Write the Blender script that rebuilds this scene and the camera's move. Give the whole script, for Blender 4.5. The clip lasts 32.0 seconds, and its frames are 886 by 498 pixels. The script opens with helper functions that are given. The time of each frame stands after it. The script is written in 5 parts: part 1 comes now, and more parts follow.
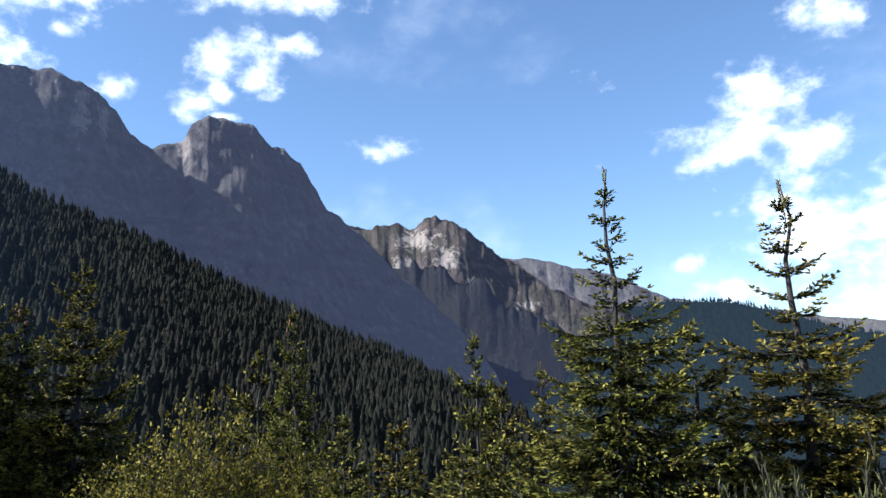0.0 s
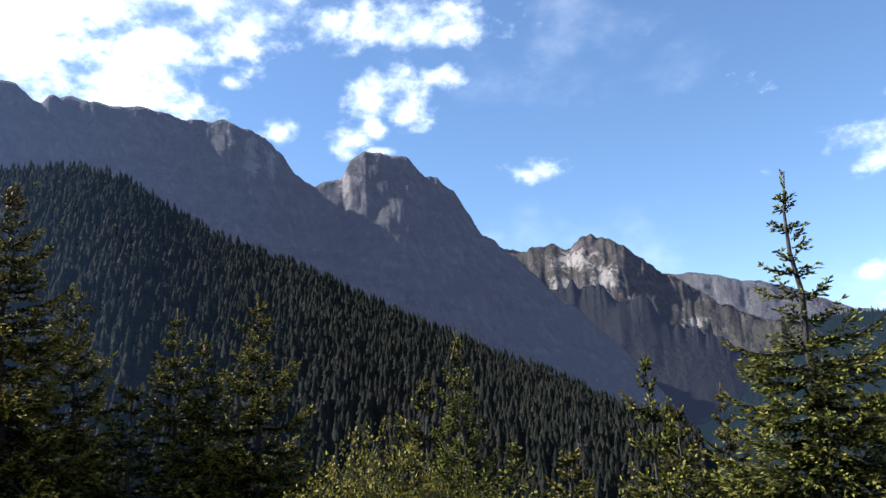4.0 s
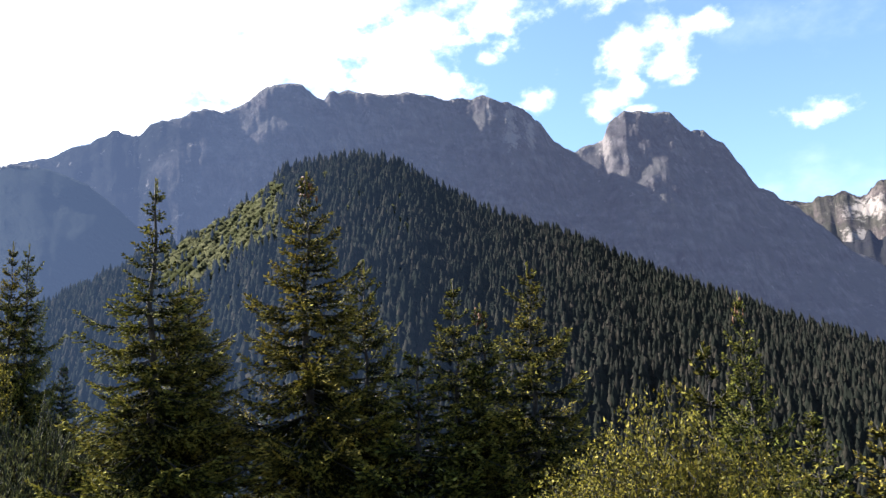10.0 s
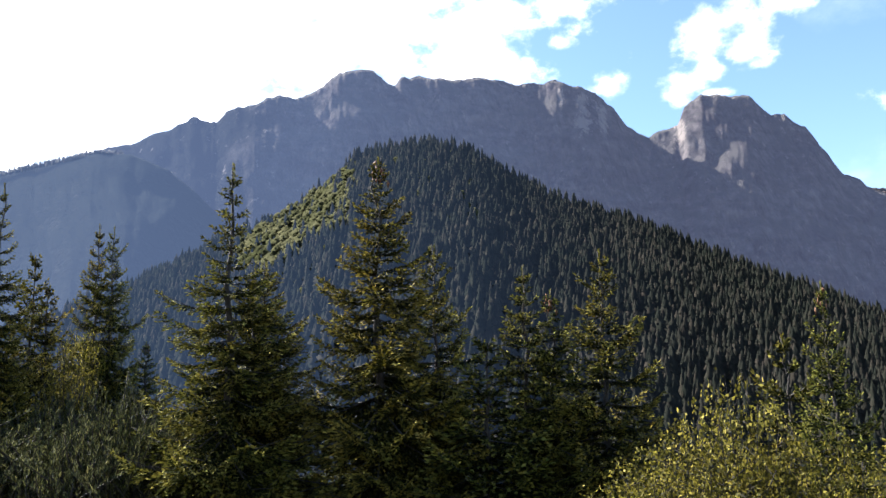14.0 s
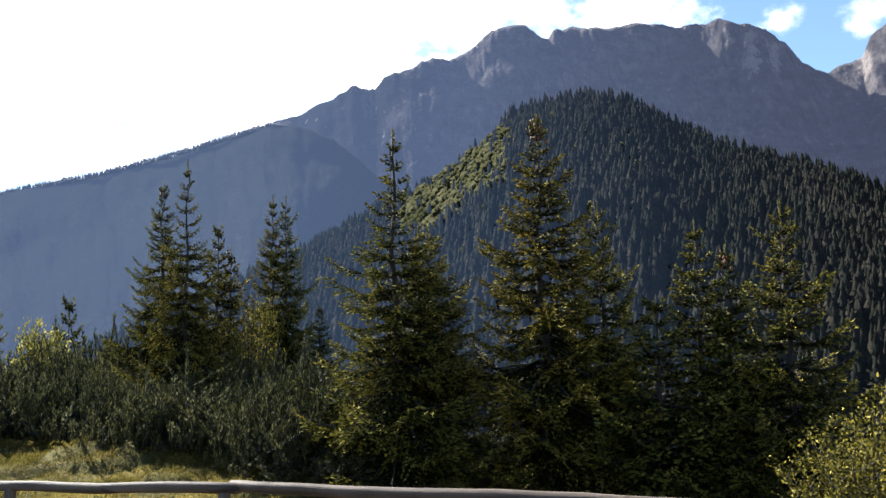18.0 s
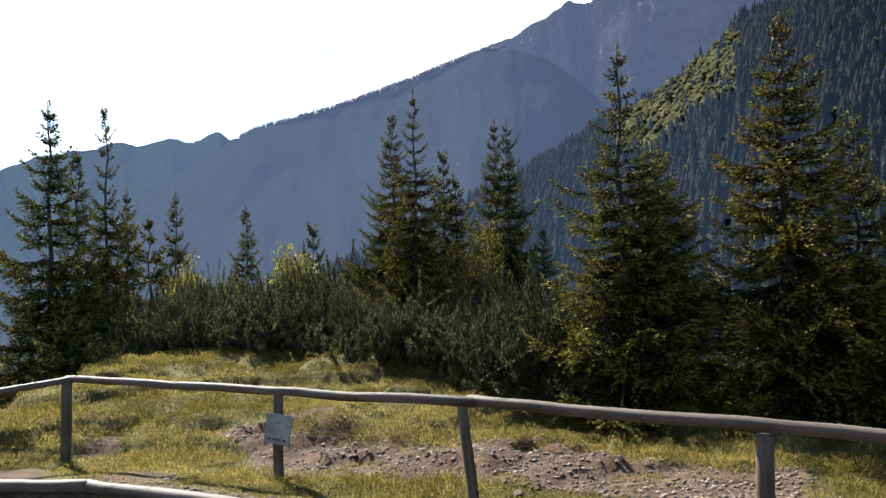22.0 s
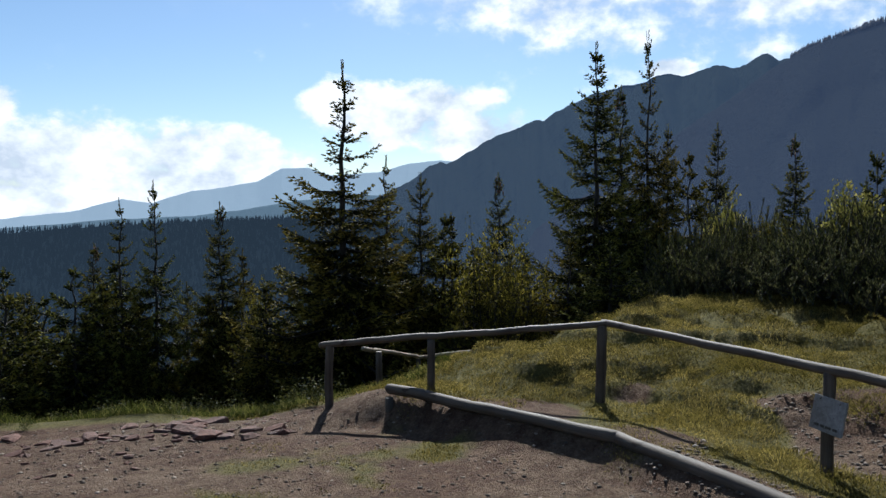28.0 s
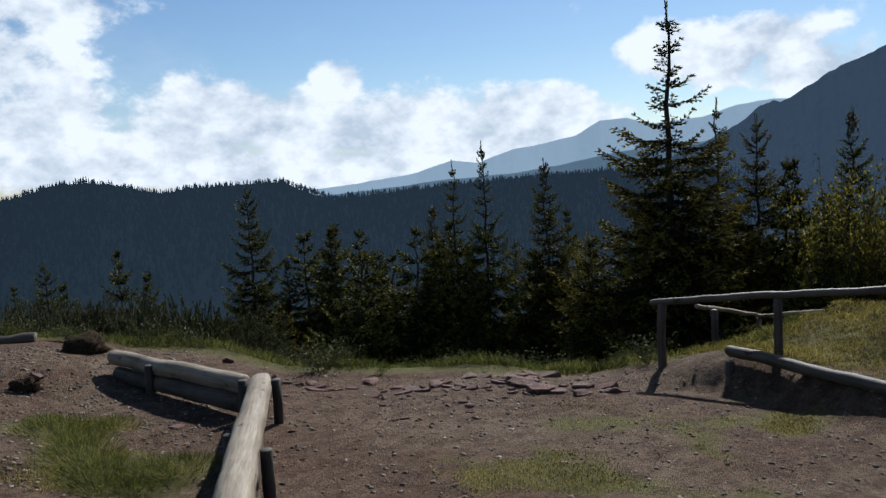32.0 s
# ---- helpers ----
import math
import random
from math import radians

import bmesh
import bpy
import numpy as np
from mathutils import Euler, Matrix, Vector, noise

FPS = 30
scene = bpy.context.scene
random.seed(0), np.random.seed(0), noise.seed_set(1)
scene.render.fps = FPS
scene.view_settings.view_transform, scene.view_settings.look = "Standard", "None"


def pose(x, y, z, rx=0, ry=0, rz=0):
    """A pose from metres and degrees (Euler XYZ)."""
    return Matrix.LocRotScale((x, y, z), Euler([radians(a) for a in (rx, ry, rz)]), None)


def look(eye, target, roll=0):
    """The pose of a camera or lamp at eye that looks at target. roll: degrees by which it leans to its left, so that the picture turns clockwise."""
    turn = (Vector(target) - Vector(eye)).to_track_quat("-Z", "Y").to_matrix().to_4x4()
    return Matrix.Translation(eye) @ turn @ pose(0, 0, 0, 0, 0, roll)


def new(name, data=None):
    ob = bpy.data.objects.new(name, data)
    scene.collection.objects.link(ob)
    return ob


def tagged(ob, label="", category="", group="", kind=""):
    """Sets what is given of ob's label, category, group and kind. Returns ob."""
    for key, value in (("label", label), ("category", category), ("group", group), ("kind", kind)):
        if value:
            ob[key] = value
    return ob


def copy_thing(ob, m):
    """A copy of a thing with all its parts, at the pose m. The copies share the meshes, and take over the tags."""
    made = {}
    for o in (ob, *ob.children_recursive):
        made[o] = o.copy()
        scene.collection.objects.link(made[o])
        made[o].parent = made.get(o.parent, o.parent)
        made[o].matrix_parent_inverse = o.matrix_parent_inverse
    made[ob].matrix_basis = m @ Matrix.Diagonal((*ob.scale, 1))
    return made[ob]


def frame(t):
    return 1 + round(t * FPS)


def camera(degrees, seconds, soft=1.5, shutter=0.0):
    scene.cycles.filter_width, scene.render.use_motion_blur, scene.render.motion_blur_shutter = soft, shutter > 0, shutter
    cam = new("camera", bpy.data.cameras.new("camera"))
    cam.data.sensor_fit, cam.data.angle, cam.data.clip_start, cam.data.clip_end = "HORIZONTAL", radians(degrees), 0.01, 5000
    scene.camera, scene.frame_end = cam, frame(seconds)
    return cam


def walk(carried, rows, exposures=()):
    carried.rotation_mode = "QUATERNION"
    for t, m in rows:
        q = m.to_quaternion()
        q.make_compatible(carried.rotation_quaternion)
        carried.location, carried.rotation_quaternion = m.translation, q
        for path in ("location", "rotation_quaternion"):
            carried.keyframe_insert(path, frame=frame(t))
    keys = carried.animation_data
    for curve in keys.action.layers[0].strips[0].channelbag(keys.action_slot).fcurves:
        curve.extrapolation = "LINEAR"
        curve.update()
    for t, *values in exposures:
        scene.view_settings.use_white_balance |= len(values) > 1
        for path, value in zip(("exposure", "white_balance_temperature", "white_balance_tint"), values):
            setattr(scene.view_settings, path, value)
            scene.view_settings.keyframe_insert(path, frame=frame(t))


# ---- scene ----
FOV = 59.24
cam = camera(FOV, 32.0, soft=1.45)
# seconds, place, yaw to the left from +y, pitch up, roll
PATH = [
    (0, -0.000, -0.000, 1.700, 34.50, 10.29, -2.45),
    (0.5, -0.018, 0.005, 1.701, 35.79, 10.66, -2.43),
    (1, -0.038, 0.015, 1.700, 37.12, 11.06, -2.34),
    (1.5, -0.054, 0.012, 1.693, 38.41, 11.49, -2.27),
    (2, -0.068, 0.011, 1.691, 39.69, 11.85, -2.24),
    (2.5, -0.090, 0.030, 1.699, 40.99, 12.13, -2.27),
    (3, -0.119, 0.057, 1.718, 42.48, 12.32, -2.66),
    (3.5, -0.153, 0.090, 1.734, 44.19, 12.41, -2.97),
    (5.5, -0.248, 0.171, 1.757, 51.78, 12.59, -4.11),
    (6, -0.268, 0.185, 1.763, 53.66, 12.42, -4.33),
    (6.5, -0.271, 0.198, 1.763, 55.55, 12.17, -4.45),
    (7, -0.256, 0.190, 1.757, 57.35, 11.94, -4.37),
    (7.5, -0.264, 0.203, 1.755, 59.11, 11.77, -4.13),
    (8, -0.273, 0.200, 1.756, 60.79, 11.59, -4.08),
    (8.5, -0.237, 0.191, 1.742, 62.41, 11.45, -4.15),
    (9, -0.242, 0.194, 1.743, 63.87, 11.31, -3.90),
    (9.5, -0.281, 0.189, 1.751, 65.01, 11.17, -3.32),
    (10, -0.299, 0.183, 1.761, 65.83, 11.02, -2.72),
    (10.5, -0.321, 0.186, 1.769, 66.36, 10.94, -2.18),
    (11, -0.341, 0.181, 1.771, 66.78, 10.90, -1.71),
    (11.5, -0.357, 0.182, 1.777, 67.23, 10.86, -1.29),
    (12, -0.350, 0.179, 1.776, 67.70, 10.81, -1.12),
    (12.5, -0.346, 0.178, 1.773, 68.22, 10.70, -1.00),
    (13, -0.342, 0.173, 1.768, 68.92, 10.58, -0.96),
    (13.5, -0.331, 0.171, 1.767, 69.85, 10.38, -1.07),
    (14, -0.330, 0.171, 1.761, 71.02, 10.15, -1.21),
    (14.5, -0.344, 0.172, 1.766, 72.34, 9.85, -1.29),
    (16.5, -0.436, 0.187, 1.798, 78.14, 8.21, -1.20),
    (17, -0.453, 0.184, 1.805, 79.55, 7.90, -1.16),
    (17.5, -0.475, 0.193, 1.814, 81.12, 7.61, -1.06),
    (18, -0.513, 0.180, 1.832, 82.86, 7.32, -1.35),
    (18.5, -0.542, 0.191, 1.841, 84.98, 7.02, -1.23),
    (19, -0.534, 0.165, 1.837, 87.26, 6.51, -1.23),
    (19.5, -0.563, 0.139, 1.829, 89.77, 5.80, -1.40),
    (20, -0.584, 0.131, 1.827, 92.37, 4.93, -1.40),
    (20.5, -0.598, 0.121, 1.825, 94.59, 4.12, -1.40),
    (21, -0.597, 0.104, 1.834, 96.30, 3.32, -1.34),
    (21.5, -0.602, 0.094, 1.836, 97.66, 2.60, -1.31),
    (22, -0.580, 0.089, 1.831, 98.98, 1.98, -1.33),
    (22.5, -0.562, 0.080, 1.837, 100.25, 1.48, -1.38),
    (23, -0.572, 0.071, 1.830, 101.65, 1.31, -1.39),
    (23.5, -0.570, 0.071, 1.822, 103.43, 1.41, -1.45),
    (24, -0.583, 0.057, 1.828, 105.55, 1.51, -1.47),
    (24.5, -0.606, 0.026, 1.836, 108.02, 1.63, -1.48),
    (26.5, -0.947, -0.157, 1.859, 120.75, 0.07, -1.08),
    (27, -1.115, -0.223, 1.903, 126.30, -0.16, -0.42),
    (27.5, -1.243, -0.189, 1.918, 133.22, -0.44, -0.66),
    (28, -1.320, -0.242, 2.045, 137.35, -2.74, -0.10),
    (28.5, -1.289, -0.313, 2.088, 138.54, -4.40, 0.16),
    (29, -1.262, -0.384, 2.105, 139.57, -5.41, 0.39),
    (29.5, -1.263, -0.384, 2.106, 141.34, -5.70, -0.07),
    (30, -1.286, -0.370, 2.113, 143.99, -5.89, -0.71),
    (30.5, -1.313, -0.364, 2.109, 147.54, -5.82, -1.29),
    (31, -1.329, -0.429, 2.106, 151.56, -5.84, -1.71),
    (31.5, -1.356, -0.459, 2.096, 156.21, -5.76, -2.51),
    (32, -1.382, -0.519, 2.059, 160.73, -5.54, -3.18),
]


def aim(x, y, z, yaw, pitch, roll):
    """Camera pose from place, yaw to the left from +y, pitch up and roll."""
    a, p = radians(yaw), radians(pitch)
    way = Vector((-math.sin(a) * math.cos(p), math.cos(a) * math.cos(p), math.sin(p)))
    return look((x, y, z), Vector((x, y, z)) + way, roll)


EXPOSURES = [
    (0, 1.78, 5600, 9), (3.5, 1.76, 5600, 9), (6, 1.95, 5800, 10), (9, 2.38, 6000, 11), (14, 2.48, 6050, 11), (17, 2.30, 6050, 10), (20, 2.16, 6150, 9), (23, 2.12, 6200, 9),
    (24, 1.60, 5950, 8), (26.5, 1.18, 5800, 7), (28, 0.86, 5700, 7), (29, 1.22, 5850, 8), (30, 1.22, 5950, 8), (31, 0.80, 5700, 7), (32, 0.60, 5650, 7)]
walk(cam, [(row[0], aim(*row[1:])) for row in PATH], EXPOSURES)

# ---- light ----
SUN_AZ, SUN_EL = 135.0, 41.0
sun_way = Vector((-math.sin(radians(SUN_AZ)) * math.cos(radians(SUN_EL)), math.cos(radians(SUN_AZ)) * math.cos(radians(SUN_EL)), math.sin(radians(SUN_EL))))
lamp = bpy.data.lights.new("sun", "SUN")
lamp.energy, lamp.angle, lamp.color = 5.0, radians(0.53), (1.0, 0.94, 0.84)
sun = new("sun", lamp)
sun.matrix_world = look(sun_way * 100, (0, 0, 0))

world = bpy.data.worlds.new("world")
scene.world = world
world.use_nodes = True
wt = world.node_tree
wt.nodes.clear()


def wn(kind, **props):
    n = wt.nodes.new(kind)
    for k, v in props.items():
        if k == "operation":
            n.operation = v
        elif k == "sky_type":
            n.sky_type = v
    return n


sky = wn("ShaderNodeTexSky", sky_type="NISHITA")
sky.sun_disc, sky.sun_elevation, sky.sun_rotation = False, radians(SUN_EL), radians(360 - SUN_AZ)
sky.altitude, sky.air_density, sky.dust_density, sky.ozone_density = 1300, 1.15, 0.7, 2.0
bg = wn("ShaderNodeBackground")
bg.inputs["Strength"].default_value = 0.056
wo = wn("ShaderNodeOutputWorld")


def wire(a, b):
    wt.links.new(a, b)


def dot(v, vec):
    n = wn("ShaderNodeVectorMath", operation="DOT_PRODUCT")
    wire(v, n.inputs[0])
    n.inputs[1].default_value = vec
    return n.outputs["Value"]


def calc(op, a, b=0.0, c=0.0):
    n = wn("ShaderNodeMath", operation=op)
    for sock, v in zip(n.inputs, (a, b, c)):
        if isinstance(v, (int, float)):
            sock.default_value = v
        else:
            wire(v, sock)
    return n.outputs[0]


def sky_noise(v, scale, detail, stretch):
    mp = wn("ShaderNodeMapping")
    mp.inputs["Scale"].default_value = stretch
    wire(v, mp.inputs[0])
    n = wn("ShaderNodeTexNoise")
    n.inputs["Scale"].default_value, n.inputs["Detail"].default_value, n.inputs["Roughness"].default_value = scale, detail, 0.58
    wire(mp.outputs[0], n.inputs["Vector"])
    return n.outputs["Fac"]


way = wn("ShaderNodeTexCoord").outputs["Generated"]
puff = sky_noise(way, 17.0, 10, (1, 1, 1.5))
lump = sky_noise(way, 7.0, 6, (1, 1, 1.7))
veil = sky_noise(way, 3.2, 7, (1, 1, 1.6))
# cumulus over the ridges and the valley, and the bright deck under the sun: bearing, elevation, half width, half height
CLOUDS = [
    (75.5, 30.5, 19.0, 5.6),
    (140, 17.0, 14, 4.0)]
PUFFS = [
    (49.3, 24.6, 2.6, 1.5), (51.2, 23.6, 1.5, 1.3), (45.9, 24.9, 1.6, 0.9), (48.4, 22.6, 1.6, 1.2), (52.6, 20.6, 1.7, 0.9), (50.6, 21.4, 1.0, 0.8), (58.1, 21.2, 1.1, 0.9), (61.6, 24.5, 1.0, 0.5),
    (67.0, 26.0, 2.4, 1.5), (49.0, 28.6, 6.6, 1.5), (44.0, 27.9, 2.6, 1.0), (54.0, 28.8, 2.6, 1.3), (38.4, 17.9, 1.9, 0.8), (11.0, 18.6, 2.6, 2.3), (12.6, 16.1, 4.2, 1.7), (8.6, 15.2, 2.6, 1.6),
    (6.0, 23.2, 2.4, 1.3), (16.9, 7.9, 1.0, 0.7), (14.6, 6.2, 2.2, 0.8), (8.6, 9.2, 4.4, 3.4), (3.0, 8.0, 6.0, 5.0), (50.6, 19.9, 1.5, 0.35)]
GLARE = [(82, 33, 13, 6), (95, 30, 24, 12), (112, 24, 20, 12), (122, 19, 12, 7), (128, 24, 16, 9)]
BANK = [
    (164.3, 3.4, 10, 2.9), (154.0, 4.0, 7.0, 2.6), (141.2, 7.2, 5.6, 2.6), (134.2, 5.5, 5.0, 2.0), (121.3, 9.9, 1.9, 0.9), (188.5, 6.2, 6.5, 6.5),
    (174.1, 4.6, 9.0, 3.2), (167.9, 7.3, 2.2, 1.6), (138.8, 7.4, 5.0, 2.4), (182, 2.0, 13, 2.6), (187, 12.5, 7.0, 2.4), (208, 8, 9, 4), (171, 0.8, 13, 2.4), (158, 1.8, 9, 2.0)]


def cover(banks):
    best = None
    for az, el, w, h in banks:
        a, e = radians(az), radians(el)
        ahead = Vector((-math.sin(a) * math.cos(e), math.cos(a) * math.cos(e), math.sin(e)))
        right = Vector((math.cos(a), math.sin(a), 0))
        up = right.cross(ahead)
        n = wn("ShaderNodeCombineXYZ")
        wire(dot(way, right / math.sin(radians(w))), n.inputs[0])
        wire(dot(way, up / math.sin(radians(h))), n.inputs[1])
        wire(calc("MULTIPLY", calc("MINIMUM", dot(way, ahead), 0.0), 30.0), n.inputs[2])
        ln = wn("ShaderNodeVectorMath", operation="LENGTH")
        wire(n.outputs[0], ln.inputs[0])
        inside = calc("SUBTRACT", 1.0, ln.outputs["Value"])
        best = inside if best is None else calc("MAXIMUM", best, inside)
    return best


def soft_step(value, lo, hi):
    n = wn("ShaderNodeMapRange")
    n.interpolation_type = "SMOOTHSTEP"
    n.inputs["From Min"].default_value, n.inputs["From Max"].default_value = lo, hi
    wire(value, n.inputs["Value"])
    return n.outputs[0]


ragged = calc("MULTIPLY_ADD", calc("SUBTRACT", puff, 0.5), 2.8, calc("MULTIPLY", calc("SUBTRACT", lump, 0.5), 2.5))


def billow(banks, lo, hi):
    core = calc("MINIMUM", calc("MULTIPLY", calc("MAXIMUM", cover(banks), -0.8), 1.5), 0.8)
    return soft_step(calc("ADD", core, ragged), lo, hi)


curl = sky_noise(way, 34.0, 8, (1, 1, 1.3))
frayed = calc("MULTIPLY_ADD", calc("SUBTRACT", curl, 0.5), 2.2, calc("MULTIPLY", calc("SUBTRACT", puff, 0.5), 2.6))
tufts = soft_step(calc("ADD", calc("MAXIMUM", cover(PUFFS), -1.0), frayed), -0.35, 1.4)
deck = calc("MAXIMUM", tufts, calc("MAXIMUM", billow(CLOUDS, 0.0, 1.55), billow(GLARE, -0.5, 0.5)))
bank = billow(BANK, -0.15, 0.55)
wisps = calc("MULTIPLY", soft_step(veil, 0.52, 0.78), 0.22)
dense = calc("MINIMUM", calc("ADD", calc("MAXIMUM", deck, bank), wisps), 1.0)
tone = wn("ShaderNodeValToRGB")
tone.color_ramp.elements[0].position, tone.color_ramp.elements[0].color = 0.36, (6.6, 7.1, 7.8, 1)
tone.color_ramp.elements[1].position, tone.color_ramp.elements[1].color = 0.60, (11.5, 11.3, 11.0, 1)
wire(puff, tone.inputs[0])
mixed = wn("ShaderNodeMix")
mixed.data_type = "RGBA"
wire(dense, mixed.inputs[0])
wire(sky.outputs[0], mixed.inputs[6])
wire(tone.outputs[0], mixed.inputs[7])
wire(mixed.outputs[2], bg.inputs[0])
wire(bg.outputs[0], wo.inputs[0])

# ---- materials ----
def material(name):
    m = bpy.data.materials.new(name)
    m.use_nodes = True
    t = m.node_tree
    return m, t, t.nodes["Principled BSDF"]


def ramp(t, fac, stops):
    r = t.nodes.new("ShaderNodeValToRGB")
    while len(r.color_ramp.elements) < len(stops):
        r.color_ramp.elements.new(0.5)
    for e, (p, c) in zip(r.color_ramp.elements, stops):
        e.position, e.color = p, (*c, 1)
    t.links.new(fac, r.inputs[0])
    return r.outputs[0]


def noise_tex(t, scale, detail=6.0, rough=0.6, stretch=None, coords="Object"):
    tc = t.nodes.new("ShaderNodeTexCoord")
    n = t.nodes.new("ShaderNodeTexNoise")
    n.inputs["Scale"].default_value, n.inputs["Detail"].default_value, n.inputs["Roughness"].default_value = scale, detail, rough
    if stretch:
        mp = t.nodes.new("ShaderNodeMapping")
        mp.inputs["Scale"].default_value = stretch
        t.links.new(tc.outputs[coords], mp.inputs[0])
        t.links.new(mp.outputs[0], n.inputs["Vector"])
    else:
        t.links.new(tc.outputs[coords], n.inputs["Vector"])
    return n.outputs["Fac"]


def blend(t, fac, a, b, mode="MIX"):
    n = t.nodes.new("ShaderNodeMix")
    n.data_type, n.blend_type = "RGBA", mode
    for sock, v in ((n.inputs[0], fac), (n.inputs[6], a), (n.inputs[7], b)):
        if isinstance(v, (int, float)):
            sock.default_value = v
        elif isinstance(v, tuple):
            sock.default_value = (*v, 1)
        else:
            t.links.new(v, sock)
    return n.outputs[2]


def bump(t, bsdf, height, strength, distance):
    b = t.nodes.new("ShaderNodeBump")
    b.inputs["Strength"].default_value, b.inputs["Distance"].default_value = strength, distance
    t.links.new(height, b.inputs["Height"])
    t.links.new(b.outputs[0], bsdf.inputs["Normal"])


def island(t):
    return t.nodes.new("ShaderNodeNewGeometry").outputs["Random Per Island"]


def haze_emission(t, b, glow, airy, hue=(0.0126, 0.0198, 0.0345)):
    """Haze put into a far material's emission, gaining towards the sun's bearing."""
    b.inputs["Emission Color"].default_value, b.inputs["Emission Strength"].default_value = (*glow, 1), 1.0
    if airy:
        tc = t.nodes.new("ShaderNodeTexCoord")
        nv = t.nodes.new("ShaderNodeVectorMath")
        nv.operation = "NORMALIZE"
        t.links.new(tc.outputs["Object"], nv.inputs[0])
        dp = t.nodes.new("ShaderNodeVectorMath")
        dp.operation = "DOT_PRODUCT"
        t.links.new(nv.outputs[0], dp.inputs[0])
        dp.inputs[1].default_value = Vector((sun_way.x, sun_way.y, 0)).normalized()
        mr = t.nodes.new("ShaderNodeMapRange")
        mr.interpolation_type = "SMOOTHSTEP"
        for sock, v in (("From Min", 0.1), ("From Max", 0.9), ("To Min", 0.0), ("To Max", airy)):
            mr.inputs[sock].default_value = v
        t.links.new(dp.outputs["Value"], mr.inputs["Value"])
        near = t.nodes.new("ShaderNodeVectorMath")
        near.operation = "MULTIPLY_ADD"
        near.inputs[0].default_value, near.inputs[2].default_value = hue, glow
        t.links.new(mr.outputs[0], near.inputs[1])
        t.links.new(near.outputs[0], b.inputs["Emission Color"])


def foliage(name, dark, mid, tip, through_light=0.3, scale=1.3, patch=(0.55, 0.6, 0.5)):
    m, t, b = material(name)
    col = ramp(t, island(t), [(0.0, dark), (0.55, mid), (1.0, tip)])
    n = noise_tex(t, scale, 3)
    col = blend(t, ramp(t, n, [(0.35, (0, 0, 0)), (0.7, (1, 1, 1))]), blend(t, 1.0, col, patch, "MULTIPLY"), col)
    t.links.new(col, b.inputs["Base Color"])
    b.inputs["Roughness"].default_value = 0.65
    b.inputs["Specular IOR Level"].default_value = 0.12
    tr = t.nodes.new("ShaderNodeBsdfTranslucent")
    t.links.new(col, tr.inputs[0])
    mx = t.nodes.new("ShaderNodeMixShader")
    mx.inputs[0].default_value = through_light
    out = t.nodes["Material Output"]
    t.links.new(b.outputs[0], mx.inputs[1])
    t.links.new(tr.outputs[0], mx.inputs[2])
    t.links.new(mx.outputs[0], out.inputs[0])
    return m


def needle_material():
    """Spruce needles: yellow-green young shoots, old growth darkened with painted inner shade, each tree of a slightly
    different hue.
    """
    m, t, b = material("spruce_needles")
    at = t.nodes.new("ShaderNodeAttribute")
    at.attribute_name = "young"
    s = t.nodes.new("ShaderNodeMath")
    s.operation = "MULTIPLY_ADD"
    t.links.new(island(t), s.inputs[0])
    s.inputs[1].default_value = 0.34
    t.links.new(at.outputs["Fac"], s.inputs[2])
    # the dark end puts the crown's inner shade into the old needles' colour
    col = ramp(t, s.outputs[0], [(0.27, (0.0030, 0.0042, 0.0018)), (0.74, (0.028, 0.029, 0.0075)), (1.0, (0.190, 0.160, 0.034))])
    n = noise_tex(t, 1.6, 4)
    col = blend(t, ramp(t, n, [(0.38, (0, 0, 0)), (0.62, (1, 1, 1))]), blend(t, 1.0, col, (0.62, 0.72, 0.62), "MULTIPLY"), col)
    oi = t.nodes.new("ShaderNodeObjectInfo")
    tint = ramp(t, oi.outputs["Random"], [(0.0, (1.10, 0.96, 0.86)), (0.5, (1.0, 1.0, 1.0)), (1.0, (0.90, 0.98, 0.98))])
    col = blend(t, 1.0, col, tint, "MULTIPLY")
    t.links.new(col, b.inputs["Base Color"])
    b.inputs["Roughness"].default_value = 0.8
    b.inputs["Specular IOR Level"].default_value = 0.04
    tr = t.nodes.new("ShaderNodeBsdfTranslucent")
    t.links.new(blend(t, 1.0, col, (1.1, 1.05, 0.75), "MULTIPLY"), tr.inputs[0])
    mx = t.nodes.new("ShaderNodeMixShader")
    mx.inputs[0].default_value = 0.12
    t.links.new(b.outputs[0], mx.inputs[1])
    t.links.new(tr.outputs[0], mx.inputs[2])
    t.links.new(mx.outputs[0], t.nodes["Material Output"].inputs[0])
    return m


NEEDLE = needle_material()
PINE = foliage("dwarf_pine_needles", (0.0141, 0.0198, 0.0099), (0.0644, 0.0661, 0.0281), (0.2066, 0.186, 0.0703), 0.22)
LEAF = foliage("yellowing_leaves", (0.024, 0.024, 0.004), (0.115, 0.096, 0.013), (0.34, 0.268, 0.043), 0.34)
YELLOW = foliage("yellow_leaves", (0.1152, 0.1152, 0.0252), (0.2448, 0.216, 0.0504), (0.36, 0.3024, 0.0864), 0.4)
GRASS = foliage("dry_meadow_grass", (0.036, 0.034, 0.010), (0.200, 0.160, 0.036), (0.450, 0.345, 0.114), 0.5, 0.9, (0.34, 0.36, 0.26))
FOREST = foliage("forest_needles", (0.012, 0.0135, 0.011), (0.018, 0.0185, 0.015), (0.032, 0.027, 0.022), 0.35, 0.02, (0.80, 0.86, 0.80))
